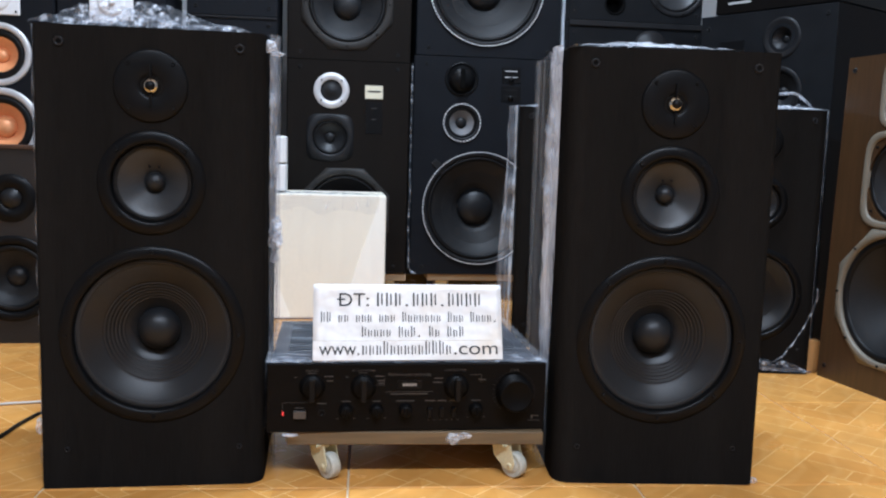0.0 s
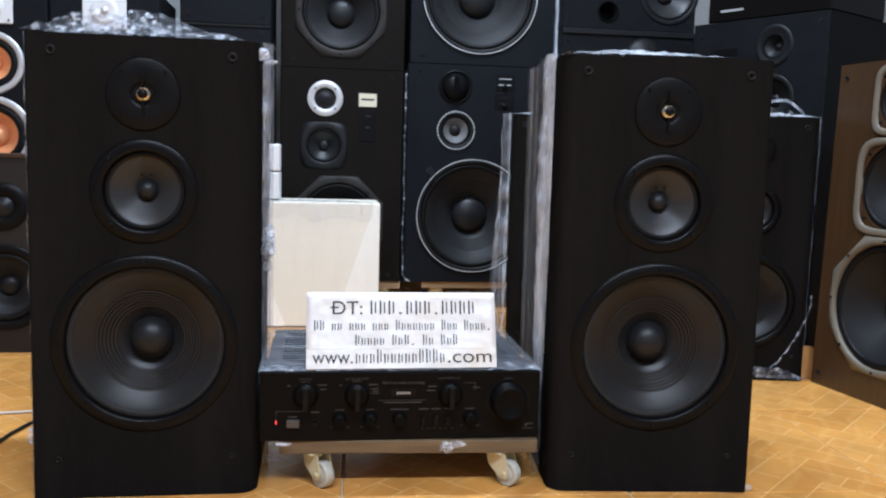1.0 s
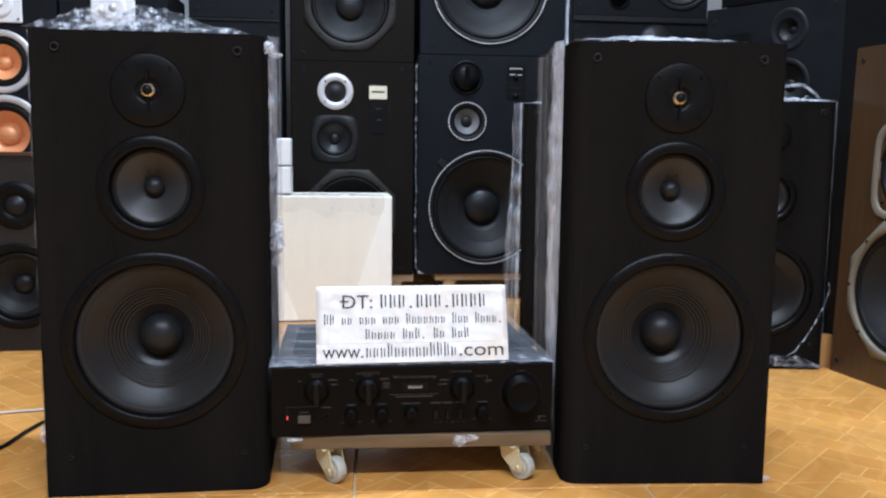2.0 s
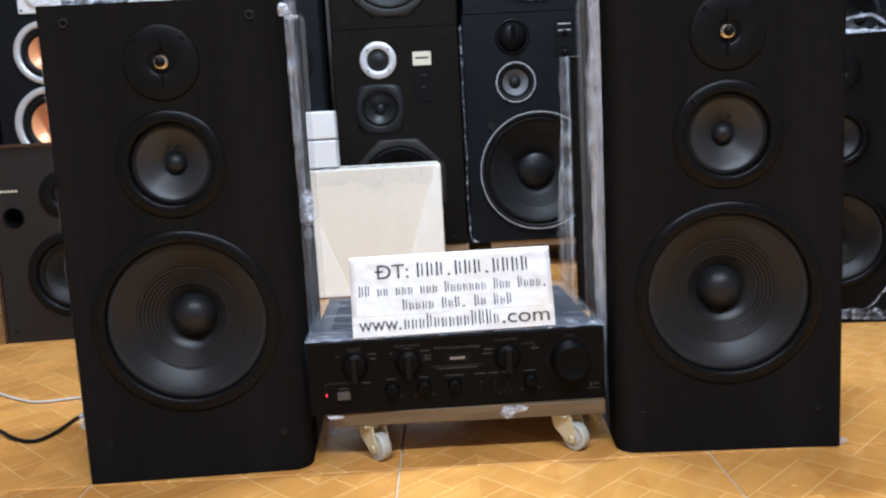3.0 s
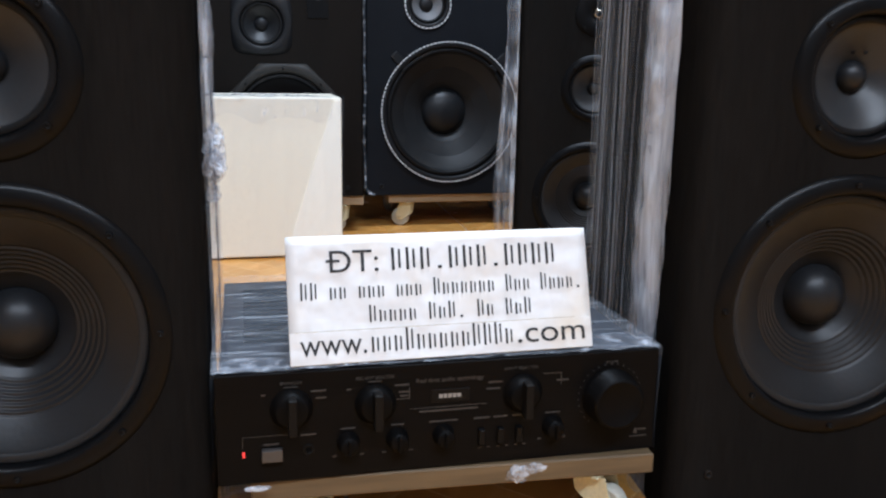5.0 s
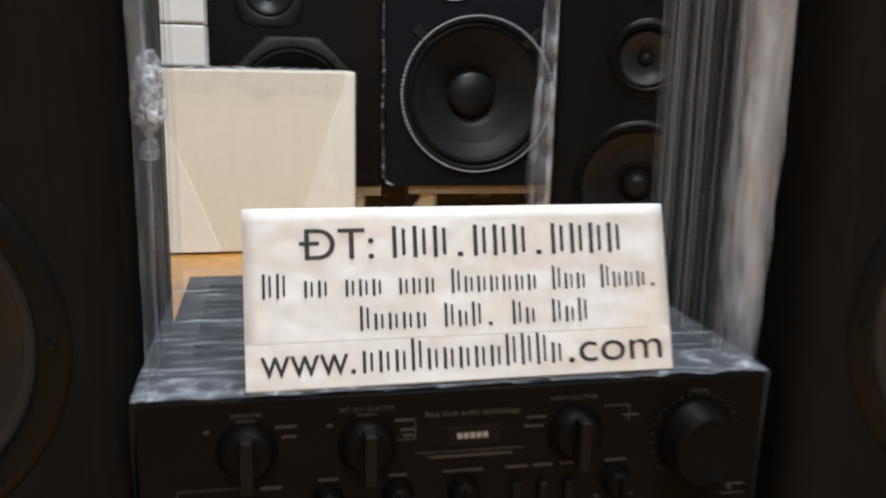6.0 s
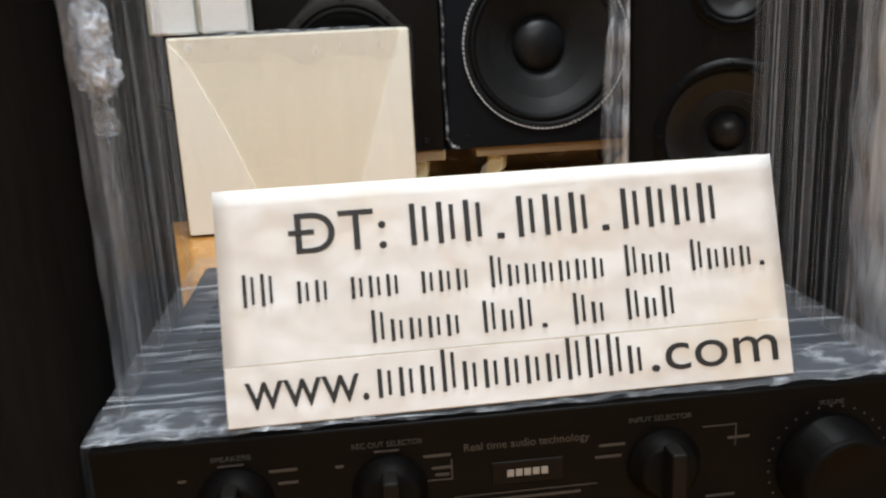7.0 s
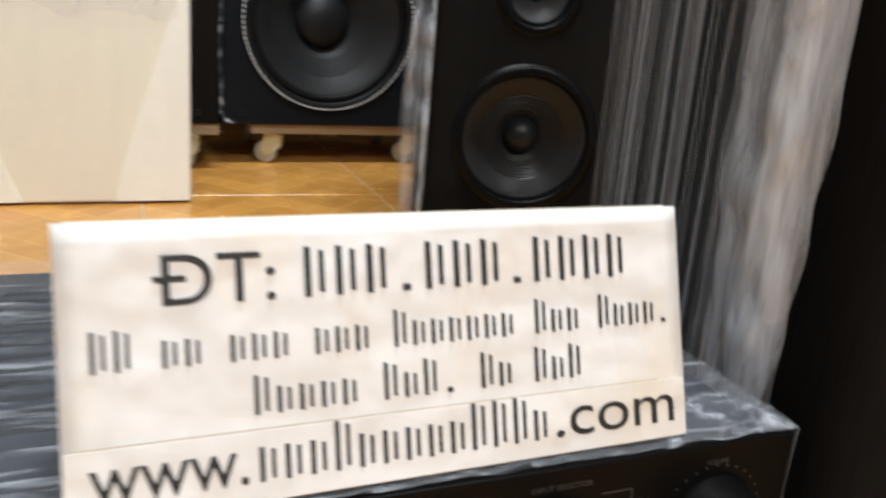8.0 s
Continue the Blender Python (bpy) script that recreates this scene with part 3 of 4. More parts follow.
front_bundle(L, 0.320, 0.672, -1, 23.0, 0.007, 0.05, 0.010)


def wisp(parent, x0, x1, y0, y1, z, height, peak, seed, material):
    """A thin sheet of film thrown up into a few soft folds that run from front to back."""
    def f(u, v):
        swell = math.exp(-((u - peak) / 0.30) ** 2) * 0.8 + 0.2
        fold = 1 - abs(noise.noise((u * 6 + v * 2.2 + seed, v * 1.6, seed))) * 1.5
        fine = noise.noise((u * 26 + v * 9, v * 6, seed + 2))
        rise = min(1.0, 9 * v, 7 * u + 0.1, 7 * (1 - u) + 0.1)
        return (x0 + (x1 - x0) * u + 0.006 * noise.noise((v * 5, u * 3, seed)), y0 + (y1 - y0) * v, z + 0.002 + rise * max(0.0, swell * height * (0.15 + 0.85 * fold) + 0.0035 * fine))
    return part("plastic_wrap", sheet(f, 90, 26), material, parent, "crumpled clear stretch film")


wisp(L, -0.165, 0.135, -0.004, 0.11, 0.675, 0.034, 0.36, 2.2, M_FILM_WISP)
wisp(L, -0.150, 0.155, 0.03, 0.20, 0.675, 0.044, 0.42, 7.7, M_FILM_WISP)
wisp(R, -0.158, 0.10, -0.002, 0.15, 0.675, 0.011, 0.45, 3.3, M_FILM_MID)


def knot(parent, x, y, z, sx, sy, sz, seed, name="film_knot"):
    bm = bmesh.new()
    bmesh.ops.create_icosphere(bm, subdivisions=5, radius=1)
    for v in bm.verts:
        c = v.co.copy()
        k = 0.78 + 0.34 * noise.noise(c * 1.7 + Vector((seed, 0, 0))) + 0.26 * abs(noise.noise(c * 3.4 + Vector((0, seed, 0)))) + 0.05 * noise.noise(c * 9 + Vector((0, seed, 4)))
        v.co = Vector((x + c.x * sx * k, y + c.y * sy * k, z + c.z * sz * k))
    for f in bm.faces:
        f.smooth = True
    return part(name, bm, M_FILM_KNOT, parent, "bunched knot of clear film")


for kx, ky, kz, sx, sy, sz, seed in ((0.171, 0.098, 0.382, 0.013, 0.018, 0.022, 3.0), (0.170, 0.104, 0.362, 0.012, 0.022, 0.018, 4.4),
                                     (0.172, 0.100, 0.370, 0.007, 0.011, 0.024, 5.2), (0.169, 0.112, 0.335, 0.008, 0.010, 0.010, 6.0),
                                     (0.166, 0.030, 0.660, 0.010, 0.013, 0.010, 9.0), (0.176, 0.040, 0.650, 0.010, 0.006, 0.004, 10.0),
                                     (-0.166, 0.016, 0.092, 0.006, 0.010, 0.014, 14.0)):
    knot(L, kx, ky, kz, sx, sy, sz, seed)
knot(R, 0.163, 0.004, 0.0065, 0.006, 0.005, 0.006, 16.0)


# ---- wheeled board and amplifier between them ----
def caster(parent, x, y, z0, r, turn):
    """A swivel caster hanging from the board's underside at z0; the wheel touches z=0."""
    c = part("caster", box(-0.022, 0.022, -0.016, 0.016, -0.0035, -0.0005, 0.001, 1), M_ZINC, parent, "zinc caster with a white nylon wheel")
    c.matrix_basis = pose(x, y, z0, 0, 0, turn)
    part("swivel", lathe([(0.009, 0), (0.011, 0.004), (0.009, 0.008), (0, 0.008)], seg=20), M_ZINC, c).matrix_basis = pose(0, 0, -0.003, -90)
    h = z0
    for sx in (-0.0115, 0.0115):
        bm = bmesh.new()
        pts = [(-0.019, -0.004), (0.019, -0.004), (0.027, -h + r + 0.005), (0.023, -h + r - 0.007), (0.010, -h + r - 0.007), (-0.014, -h + r + 0.010)]
        a = [bm.verts.new((sx - 0.001, y_, z_)) for y_, z_ in pts]
        b = [bm.verts.new((sx + 0.001, y_, z_)) for y_, z_ in pts]
        bm.faces.new(a)
        bm.faces.new(b)
        for i in range(6):
            bm.faces.new([a[i], a[(i + 1) % 6], b[(i + 1) % 6], b[i]])
        part("fork", bm, M_ZINC, c)
    part("fork_bridge", box(-0.0104, 0.0104, -0.0195, 0.004, -0.008, -0.004, 0.0012, 1), M_ZINC, c)
    wheel = part("wheel", lathe([(0.005, -0.0085), (r * 0.55, -0.0085), (r * 0.6, -0.0072), (r * 0.8, -0.0075), (r * 0.93, -0.0085), (r, -0.006), (r, 0.006), (r * 0.93, 0.0085), (r * 0.6, 0.0072), (0.005, 0.0085)], seg=36), M_WHEEL, c)
    wheel.matrix_basis = pose(0, 0.018, -h + r, 0, 0, 90)
    part("axle", lathe([(0, -0.0135), (0.004, -0.0135), (0.0045, -0.0125), (0.0045, 0.0125), (0.004, 0.0135), (0, 0.0135)], seg=14), M_ZINC, c).matrix_basis = pose(0, 0.018, -h + r, 0, 0, 90)
    return c


def dolly(m, w, d, z0, z1, r, turns, label, group="", wood=None):
    ob = thing("dolly", label, "dolly", m, group)
    part("board", box(-w / 2, w / 2, 0, d, z0, z1, 0.0015, 1), wood or M_PLY, ob, "raw plywood board")
    for (sx, sy), a in zip(((-1, 0), (1, 0), (-1, 1), (1, 1)), turns):
        caster(ob, sx * (w / 2 - 0.055), 0.024 if sy == 0 else d - 0.05, z0, r, a)
    return ob


dolly(pose(0.106, 1.440, 0, 0, 0, -2.5), 0.402, 0.33, 0.056, 0.077, 0.0205, (-142, -138, 20, -30), "low plywood dolly on white casters under the amplifier", wood=M_PLY_SHADED)

amp = thing("amplifier", "black stereo amplifier wrapped in film on a dolly", "amplifier", pose(0.093, 1.443, 0.078))
AW, AH, AD = 0.434, 0.107, 0.345
part("front_panel", box(-AW / 2, AW / 2, 0, 0.012, 0, AH, 0.0012, 2), M_AMP, amp)
part("cover", box(-AW / 2 + 0.004, AW / 2 - 0.004, 0.0125, AD, 0.004, AH - 0.003, 0.002, 2), M_AMPTOP, amp)
for k in range(12):
    part("vent", box(-0.19, -0.06, 0.10 + k * 0.018, 0.106 + k * 0.018, AH - 0.0032, AH - 0.0022), M_VOID, amp)
    part("vent", box(0.05, 0.19, 0.10 + k * 0.018, 0.106 + k * 0.018, AH - 0.0032, AH - 0.0022), M_VOID, amp)


def ax(x):
    return x - 0.093


def az(z):
    return z - 0.078


def selector(x, z, tilt):
    k = part("selector_knob", lathe([(0.0195, 0), (0.0195, -0.002), (0.0165, -0.003), (0.0155, -0.010), (0.0135, -0.0115), (0, -0.0115)], seg=44), M_KNOB, amp)
    k.matrix_basis = pose(ax(x), 0, az(z), 0, tilt, 0)
    part("pointer", box(-0.0040, 0.0040, -0.024, -0.010, -0.0185, 0.0165, 0.0014, 2), M_BLADE, k)
    return k


selector(-0.056, 0.150, 0)
selector(0.022, 0.149, 0)
selector(0.167, 0.149, 0)
vol = part("volume_knob", lathe([(0.029, 0), (0.029, -0.003), (0.0275, -0.004), (0.0265, -0.022), (0.0245, -0.025), (0.0225, -0.0255), (0.0215, -0.0245), (0, -0.0245)], seg=96,
                                shape=lambda a, r: 1 + (0.010 * (int(a * 96 / (2 * math.pi)) % 2) if 0.0255 < r < 0.0285 else 0)), M_KNOB, amp)
vol.matrix_basis = pose(ax(0.259), 0, az(0.139))
for x in (-0.004, 0.043, 0.088, 0.199):
    k = part("tone_knob", lathe([(0.0108, 0), (0.0108, -0.0015), (0.0095, -0.0025), (0.0088, -0.012), (0.0075, -0.0135), (0, -0.0135)], seg=32), M_KNOB, amp)
    k.matrix_basis = pose(ax(x), 0, az(0.112))
    part("pointer", box(-0.0013, 0.0013, -0.0175, -0.0125, -0.008, 0.008, 0.0006, 1), M_KNOB, k)
for x in (0.126, 0.145, 0.164):
    part("push_button", box(ax(x) - 0.0032, ax(x) + 0.0032, -0.005, 0.001, az(0.099), az(0.115), 0.0008, 1), M_PLASTIC, amp)
part("power_button", box(ax(-0.084), ax(-0.065), -0.006, 0.001, az(0.1005), az(0.1125), 0.001, 2), M_BUTTON, amp, "grey rectangular power button")
part("power_light", box(ax(-0.1010), ax(-0.0990), -0.0012, 0.001, az(0.105), az(0.1105), 0.0005, 1), M_LED, amp, "glowing red power light")
part("headphone_socket", lathe([(0.0028, 0.0005), (0.003, -0.001), (0.005, -0.0014), (0.0056, -0.0004), (0.0056, 0.001)], seg=24), M_PLASTIC, amp).matrix_basis = pose(ax(-0.041), 0, az(0.108))
part("socket_hole", lathe([(0, -0.0003), (0.0029, -0.0003)], seg=20), M_VOID, amp).matrix_basis = pose(ax(-0.041), 0, az(0.108))
part("badge", box(ax(0.075), ax(0.113), -0.0008, 0.001, az(0.1455), az(0.1585), 0.0004, 1), M_PLASTIC, amp)
bars("badge_mark", [(ax(0.083 + i * 0.0045), ax(0.0865 + i * 0.0045), az(0.1500), az(0.1540)) for i in range(5)], -0.0010, amp, M_BADGE)
PR = -0.0003
lettering("caption", "Real time audio technology", 0.0062, ax(0.061), az(0.1665), PR, amp, M_PRINT, 0.066)
lettering("caption", "REC OUT SELECTOR", 0.0042, ax(0.004), az(0.1735), PR, amp, M_PRINT, 0.036)
lettering("caption", "INPUT SELECTOR", 0.0042, ax(0.148), az(0.1735), PR, amp, M_PRINT, 0.034)
lettering("caption", "VOLUME", 0.0040, ax(0.252), az(0.1735), PR, amp, M_PRINT, 0.014)
lettering("caption", "SPEAKERS", 0.0040, ax(-0.066), az(0.1735), PR, amp, M_PRINT, 0.020)
marks = []
for x in (-0.056, 0.022):
    marks += [(x - 0.007, x + 0.006, 0.1705, 0.1715), (x + 0.018, x + 0.032, 0.165, 0.1665), (x + 0.022, x + 0.032, 0.158, 0.1595), (x - 0.027, x - 0.023, 0.164, 0.1655)]
marks += [(0.040, 0.054, 0.1515, 0.1522), (0.054, 0.0547, 0.1515, 0.163), (0.0457, 0.053, 0.154, 0.1555)]
marks += [(0.132, 0.146, 0.1615, 0.163), (0.130, 0.144, 0.155, 0.1565), (0.188, 0.206, 0.1670, 0.1677), (0.206, 0.2067, 0.155, 0.1677), (0.202, 0.214, 0.1590, 0.1605)]
marks += [(0.055, 0.131, 0.1405, 0.1411), (0.064, 0.122, 0.1365, 0.138)]
marks += [(-0.101, -0.054, 0.1245, 0.125), (-0.082, -0.068, 0.1155, 0.117), (-0.048, -0.034, 0.1225, 0.124), (-0.101, -0.1005, 0.114, 0.1248)]
for x, wd in ((-0.004, 0.014), (0.043, 0.012), (0.088, 0.028), (0.126, 0.016), (0.145, 0.014), (0.164, 0.014), (0.199, 0.016)):
    marks.append((x - wd / 2, x + wd / 2, 0.1255, 0.127))
for x in (0.123, 0.132, 0.142, 0.151, 0.160, 0.169):
    marks.append((x, x + 0.003, 0.0945, 0.0957))
for x in (-0.004, 0.043, 0.199):
    marks += [(x - 0.015, x - 0.011, 0.0985, 0.0997), (x + 0.011, x + 0.015, 0.0985, 0.0997)]
marks += [(0.283, 0.302, 0.0925, 0.0935), (0.288, 0.291, 0.096, 0.1015), (0.292, 0.301, 0.0995, 0.101)]
for k in range(25):
    a = radians(-50 + k * 280 / 24)
    x, z = 0.259 - 0.0335 * math.cos(a), 0.139 + 0.0335 * math.sin(a)
    marks.append((x - 0.0006, x + 0.0006, z - 0.0006, z + 0.0006))
bars("panel_print", [(ax(a), ax(b), az(c), az(d)) for a, b, c, d in marks], PR, amp, M_PRINT, 0.0002)["kind"] = "stuff"


def top_film(u, v):
    x = -AW / 2 - 0.003 + (AW + 0.006) * u
    y = 0.001 + (AD + 0.004) * v
    q = noise.noise((u * 6, v * 26, 1.0)) * 0.5 + 0.5
    q2 = noise.noise((u * 18, v * 40, 4.0)) * 0.5 + 0.5
    lip = math.exp(-v * 30)
    return (x, y, AH + 0.0015 + 0.0035 * q * (1 - lip) + 0.0025 * q2 + 0.004 * lip * noise.noise((u * 22, 0, 5)))


part("plastic_wrap", sheet(top_film, 60, 60), M_FILM_FLAT, amp, "clear stretch film over the cover")
crumple(amp, -0.219, 0.219, 0.001, 0.040, AH - 0.001, 0.005, 50.0, 110, 10, jitter=0.002)
crumple(amp, -0.219, -0.058, 0.0, 0.030, AH, 0.005, 51.0, 60, 14, jitter=0.003, material=M_FILM_WISP)
crumple(amp, 0.14, 0.219, 0.002, 0.05, AH, 0.005, 52.0, 40, 14, jitter=0.003)
for side, sd in ((-1, 3.3), (1, 7.7)):
    def flank(u, v, side=side, sd=sd):
        return (side * (AW / 2 + 0.002 + 0.003 * (noise.noise((u * 9, v * 3, sd)) + 0.5)), 0.002 + u * AD, -0.002 + v * (AH + 0.003))
    part("plastic_wrap", sheet(flank, 24, 10), M_FILM, amp, "clear stretch film over the side")
knot(amp, 0.070, -0.006, -0.012, 0.013, 0.005, 0.010, 12.0, "film_tail")
knot(amp, 0.086, -0.006, -0.007, 0.015, 0.004, 0.006, 13.0, "film_tail")
knot(amp, -0.182, -0.004, -0.003, 0.014, 0.003, 0.003, 17.0, "film_tail")


# ---- the paper sign on the amplifier ----
sign = thing("sign", "creased white paper sign with black print on the amplifier", "sign", pose(0.0925, 1.4475, 0.1895, -18.5, 0, 1.0))
SW, SH = 0.297, 0.119


def sheet_of_card(bow, d0, d1):
    bm = bmesh.new()
    nx, nz = 30, 14
    for d in (d0, d1):
        g = [[bm.verts.new((-SW / 2 + SW * i / nx, d + bow * noise.noise((i / nx * 3, j / nz * 2, 0.4)) - 0.0001 * math.exp(-((j / nz - 0.25) * 18) ** 2), SH * j / nz)) for j in range(nz + 1)] for i in range(nx + 1)]
        for i in range(nx):
            for j in range(nz):
                bm.faces.new([g[i][j], g[i + 1][j], g[i + 1][j + 1], g[i][j + 1]]).smooth = True
        if d == d0:
            first = g
    rim = lambda g: [g[i][0] for i in range(nx + 1)] + [g[nx][j] for j in range(1, nz + 1)] + [g[i][nz] for i in range(nx - 1, -1, -1)] + [g[0][j] for j in range(nz - 1, 0, -1)]
    a, b = rim(first), rim(g)
    for k in range(len(a)):
        bm.faces.new([a[k], a[(k + 1) % len(a)], b[(k + 1) % len(a)], b[k]])
    return bm


part("front_sheet", sheet_of_card(0.0002, 0.0, 0.0025), M_PAPER, sign)
back = part("back_sheet", box(-SW / 2 + 0.004, SW / 2 - 0.004, 0, 0.002, -0.119, 0, 0.0005, 1), M_PAPER_OLD, sign)
back.matrix_basis = pose(0, 0.0032, SH, 37, 0, 0)
part("paper_strip", box(-SW / 2 + 0.0005, SW / 2 - 0.0005, -0.0008, -0.0004, 0.0005, 0.0300, 0.0001, 1), M_PAPER, sign, "separate strip of white paper pasted along the foot")
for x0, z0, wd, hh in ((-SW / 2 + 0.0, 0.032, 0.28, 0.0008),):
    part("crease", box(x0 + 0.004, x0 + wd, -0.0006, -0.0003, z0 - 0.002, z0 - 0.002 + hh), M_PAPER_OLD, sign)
TALL, LOW = "ĐTSNHMCdhtilbk0123456789", ",."


def glyph_bars(body, x0, x1, z, cap):
    """One plain bar for each character that is not spelled out."""
    rects, step = [], (x1 - x0) / len(body)
    for i, ch in enumerate(body):
        if ch == " ":
            continue
        a = x0 + i * step
        if ch in LOW:
            rects.append((a + step * 0.35, a + step * 0.62, z, z + cap * 0.14))
        else:
            hgt = cap * (1.0 if ch in TALL else 0.68)
            rects.append((a + step * 0.16, a + step * 0.36, z, z + hgt))
            rects.append((a + step * 0.62, a + step * 0.78, z + 0.08 * hgt, z + hgt * 0.92))
    return rects


INK = -0.0005
BAR = part("bar", box(-0.5, 0.5, -0.5, 0.5, -0.5, 0.5), M_INK, sign)
BAR_USED = []


def print_line(rects, d):
    """Each bar is a piece of its own on one shared mesh."""
    for x0, x1, z0, z1 in rects:
        m = Matrix.Translation(((x0 + x1) / 2, d, (z0 + z1) / 2)) @ Matrix.Diagonal((x1 - x0, 0.00016, z1 - z0, 1))
        if BAR_USED:
            shared("bar", BAR, sign, m)
        else:
            BAR.matrix_basis = m
            BAR_USED.append(1)


lettering("print", "DT:", 0.0300, -0.1085, 0.0845, INK, sign, M_INK, 0.046)
print_line([(-0.1120, -0.0990, 0.0940, 0.0965)], INK - 0.0002)
print_line(glyph_bars("000.000.0000", -0.052, 0.117, 0.0845, 0.0215), INK)
print_line(glyph_bars("St nn nna nnn Nnannna Nna Nnna,", -0.138, 0.142, 0.0595, 0.0165), INK)
print_line(glyph_bars("Hnaan Mai, Ha Nai", -0.075, 0.088, 0.0365, 0.0165), INK)
lettering("print", "www.", 0.0300, -0.139, 0.0085, INK - 0.0006, sign, M_INK, 0.0615)
print_line(glyph_bars("annhannnaidia", -0.0745, 0.0675, 0.0085, 0.0215), INK - 0.0006)
lettering("print", ".com", 0.0300, 0.0705, 0.0085, INK - 0.0006, sign, M_INK, 0.070)


# ---- white carton with small white boxes behind the amplifier ----
carton = thing("carton", "large cream-white carton wrapped in clear film", "box", pose(-0.087, 2.70, 0))
part("body", box(-0.222, 0.222, 0, 0.21, 0.004, 0.374, 0.004, 2), M_CARTON, carton)


def flap(pts):
    bm = bmesh.new()
    a = [bm.verts.new((x, -0.0028, z)) for x, z in pts]
    b = [bm.verts.new((x, 0.001, z)) for x, z in pts]
    n = len(pts)
    bm.faces.new(a)
    for i in range(n):
        bm.faces.new([a[i], a[(i + 1) % n], b[(i + 1) % n], b[i]])
    return bm


part("fold", flap([(-0.219, 0.006), (-0.219, 0.365), (-0.19, 0.33), (-0.13, 0.20), (-0.055, 0.006)]), M_CARTON_LIT, carton)
part("fold", flap([(0.219, 0.006), (0.095, 0.006), (0.105, 0.06), (0.15, 0.20), (0.205, 0.365), (0.219, 0.37)]), M_CARTON_LIT, carton)


def carton_film(u, v):
    x = -0.226 + 0.452 * u
    return (x, -0.008 - 0.004 * (noise.noise((u * 5, v * 1.5, 2.0)) + 0.5), 0.003 + 0.375 * v)


part("plastic_wrap", sheet(carton_film, 30, 20), film_material("thin_carton_film", 0.0, 0.05, (16, 16, 3)), carton, "thin clear film over the front")
crumple(carton, -0.20, 0.20, -0.006, 0.05, 0.372, 0.008, 15.0)


def carton_glints(u, v):
    return (-0.20 + 0.40 * u, -0.010 - 0.006 * noise.noise((u * 16, v * 4, 6.0)), 0.372 - v * (0.045 + 0.03 * noise.noise((u * 6, 0, 2.0))))


# Pale flecks in the puckered film's colour stand for its glints.
part("plastic_wrap", sheet(carton_glints, 60, 8), film_material("carton_glint_film", 0.0, 0.45, (70, 70, 40), 0.56, 0.76), carton, "puckered clear film with painted glints under the top edge")
small = thing("small_speaker", "small white box-shaped speaker stacked on the carton", "speaker", pose(-0.203, 2.715, 0.379), "small white boxes")
part("body", box(-0.043, 0.043, 0.004, 0.10, 0, 0.080, 0.004, 2), M_WHITE, small)
part("front", box(-0.041, 0.041, -0.003, 0.004, 0.002, 0.078, 0.003, 2), M_WHITE, small)
part("edge_strip", box(-0.047, -0.0432, 0.006, 0.095, 0.003, 0.077, 0.001, 1), M_CREAM, small)
copy_thing(small, pose(-0.202, 2.716, 0.461, 0, 0, 1))
copy_thing(small, pose(-0.297, 2.735, 0.379, 0, 0, -2))
copy_thing(small, pose(-0.298, 2.735, 0.461))


# ---- stack of dark brown loudspeakers ----
def octagon_speaker(m, label, zwo=0.197):
    w, h, d = 0.392, 0.683, 0.30
    s = thing("loudspeaker", label, "loudspeaker", m, "stack of dark brown loudspeakers")
    zc = lambda z: z
    part("cabinet", cabinet_mesh(w, h, d, 0.005, [(-0.008, zc(zwo), 0.124), (-0.058, zc(0.439), 0.056), (-0.055, zc(0.588), 0.033)]), M_BROWNBLACK, s)
    driver(s, "woofer", -0.008, zc(zwo), 0.145, 0.122, M_OCTAGON, M_CONE, M_CAP, 0.055, 0.045, 0.5, 0.005, octagon(0.145), screw_n=8, surround_mat=M_RUBBER)
    driver(s, "midrange", -0.058, zc(0.439), 0.075, 0.054, M_PLASTIC_GREY, M_CAP, M_PLASTIC_GREY, 0.022, 0.017, 0.6, 0.004, squarish(0.075), roll=0.2)
    tw = part("tweeter", lathe([(0.0345, 0.006), (0.0345, -0.003), (0.0355, -0.0038), (0.0555, -0.0038), (0.0565, -0.003), (0.0565, 0.0004)], -0.055, zc(0.588), 56), M_SILVER, s, "brushed silver tweeter ring")
    part("dome", lathe([(0.0345, 0.005), (0.024, 0.006), (0.016, 0.003), (0.009, 0.001), (0, 0.0)], -0.055, zc(0.588), 40), M_CAP, tw)
    screws(tw, -0.055, zc(0.588), 0.045, 4, -0.004, 0.003)
    part("label_plate", box(0.052, 0.109, -0.002, 0.001, zc(0.588) - 0.022, zc(0.588) + 0.020, 0.0006, 1), M_LABEL, s, "cream paper label")
    bars("label_marks", [(0.060, 0.101, zc(0.588) - 0.002, zc(0.588) + 0.004)], -0.0022, s, M_PRINT)
    part("control_panel", box(0.055, 0.108, -0.0015, 0.001, zc(0.505) - 0.05, zc(0.505) + 0.05, 0.0006, 1), M_PLASTIC, s)
    bars("control_marks", [(0.075, 0.088, zc(0.505) - 0.006, zc(0.505) - 0.003), (0.073, 0.090, zc(0.505) + 0.030, zc(0.505) + 0.032)], -0.0018, s, M_PRINT)
    sockets(s, [(-0.155, h - 0.022), (0.155, h - 0.022), (-0.155, 0.022), (0.155, 0.022)], 0.006)
    return s


BY = 2.955
octagon_speaker(pose(0.024, BY, 0.104), "dark brown three-way loudspeaker with silver tweeter ring")
octagon_speaker(pose(0.024, BY + 0.003, 0.789), "dark brown loudspeaker stacked on another one", 0.178)
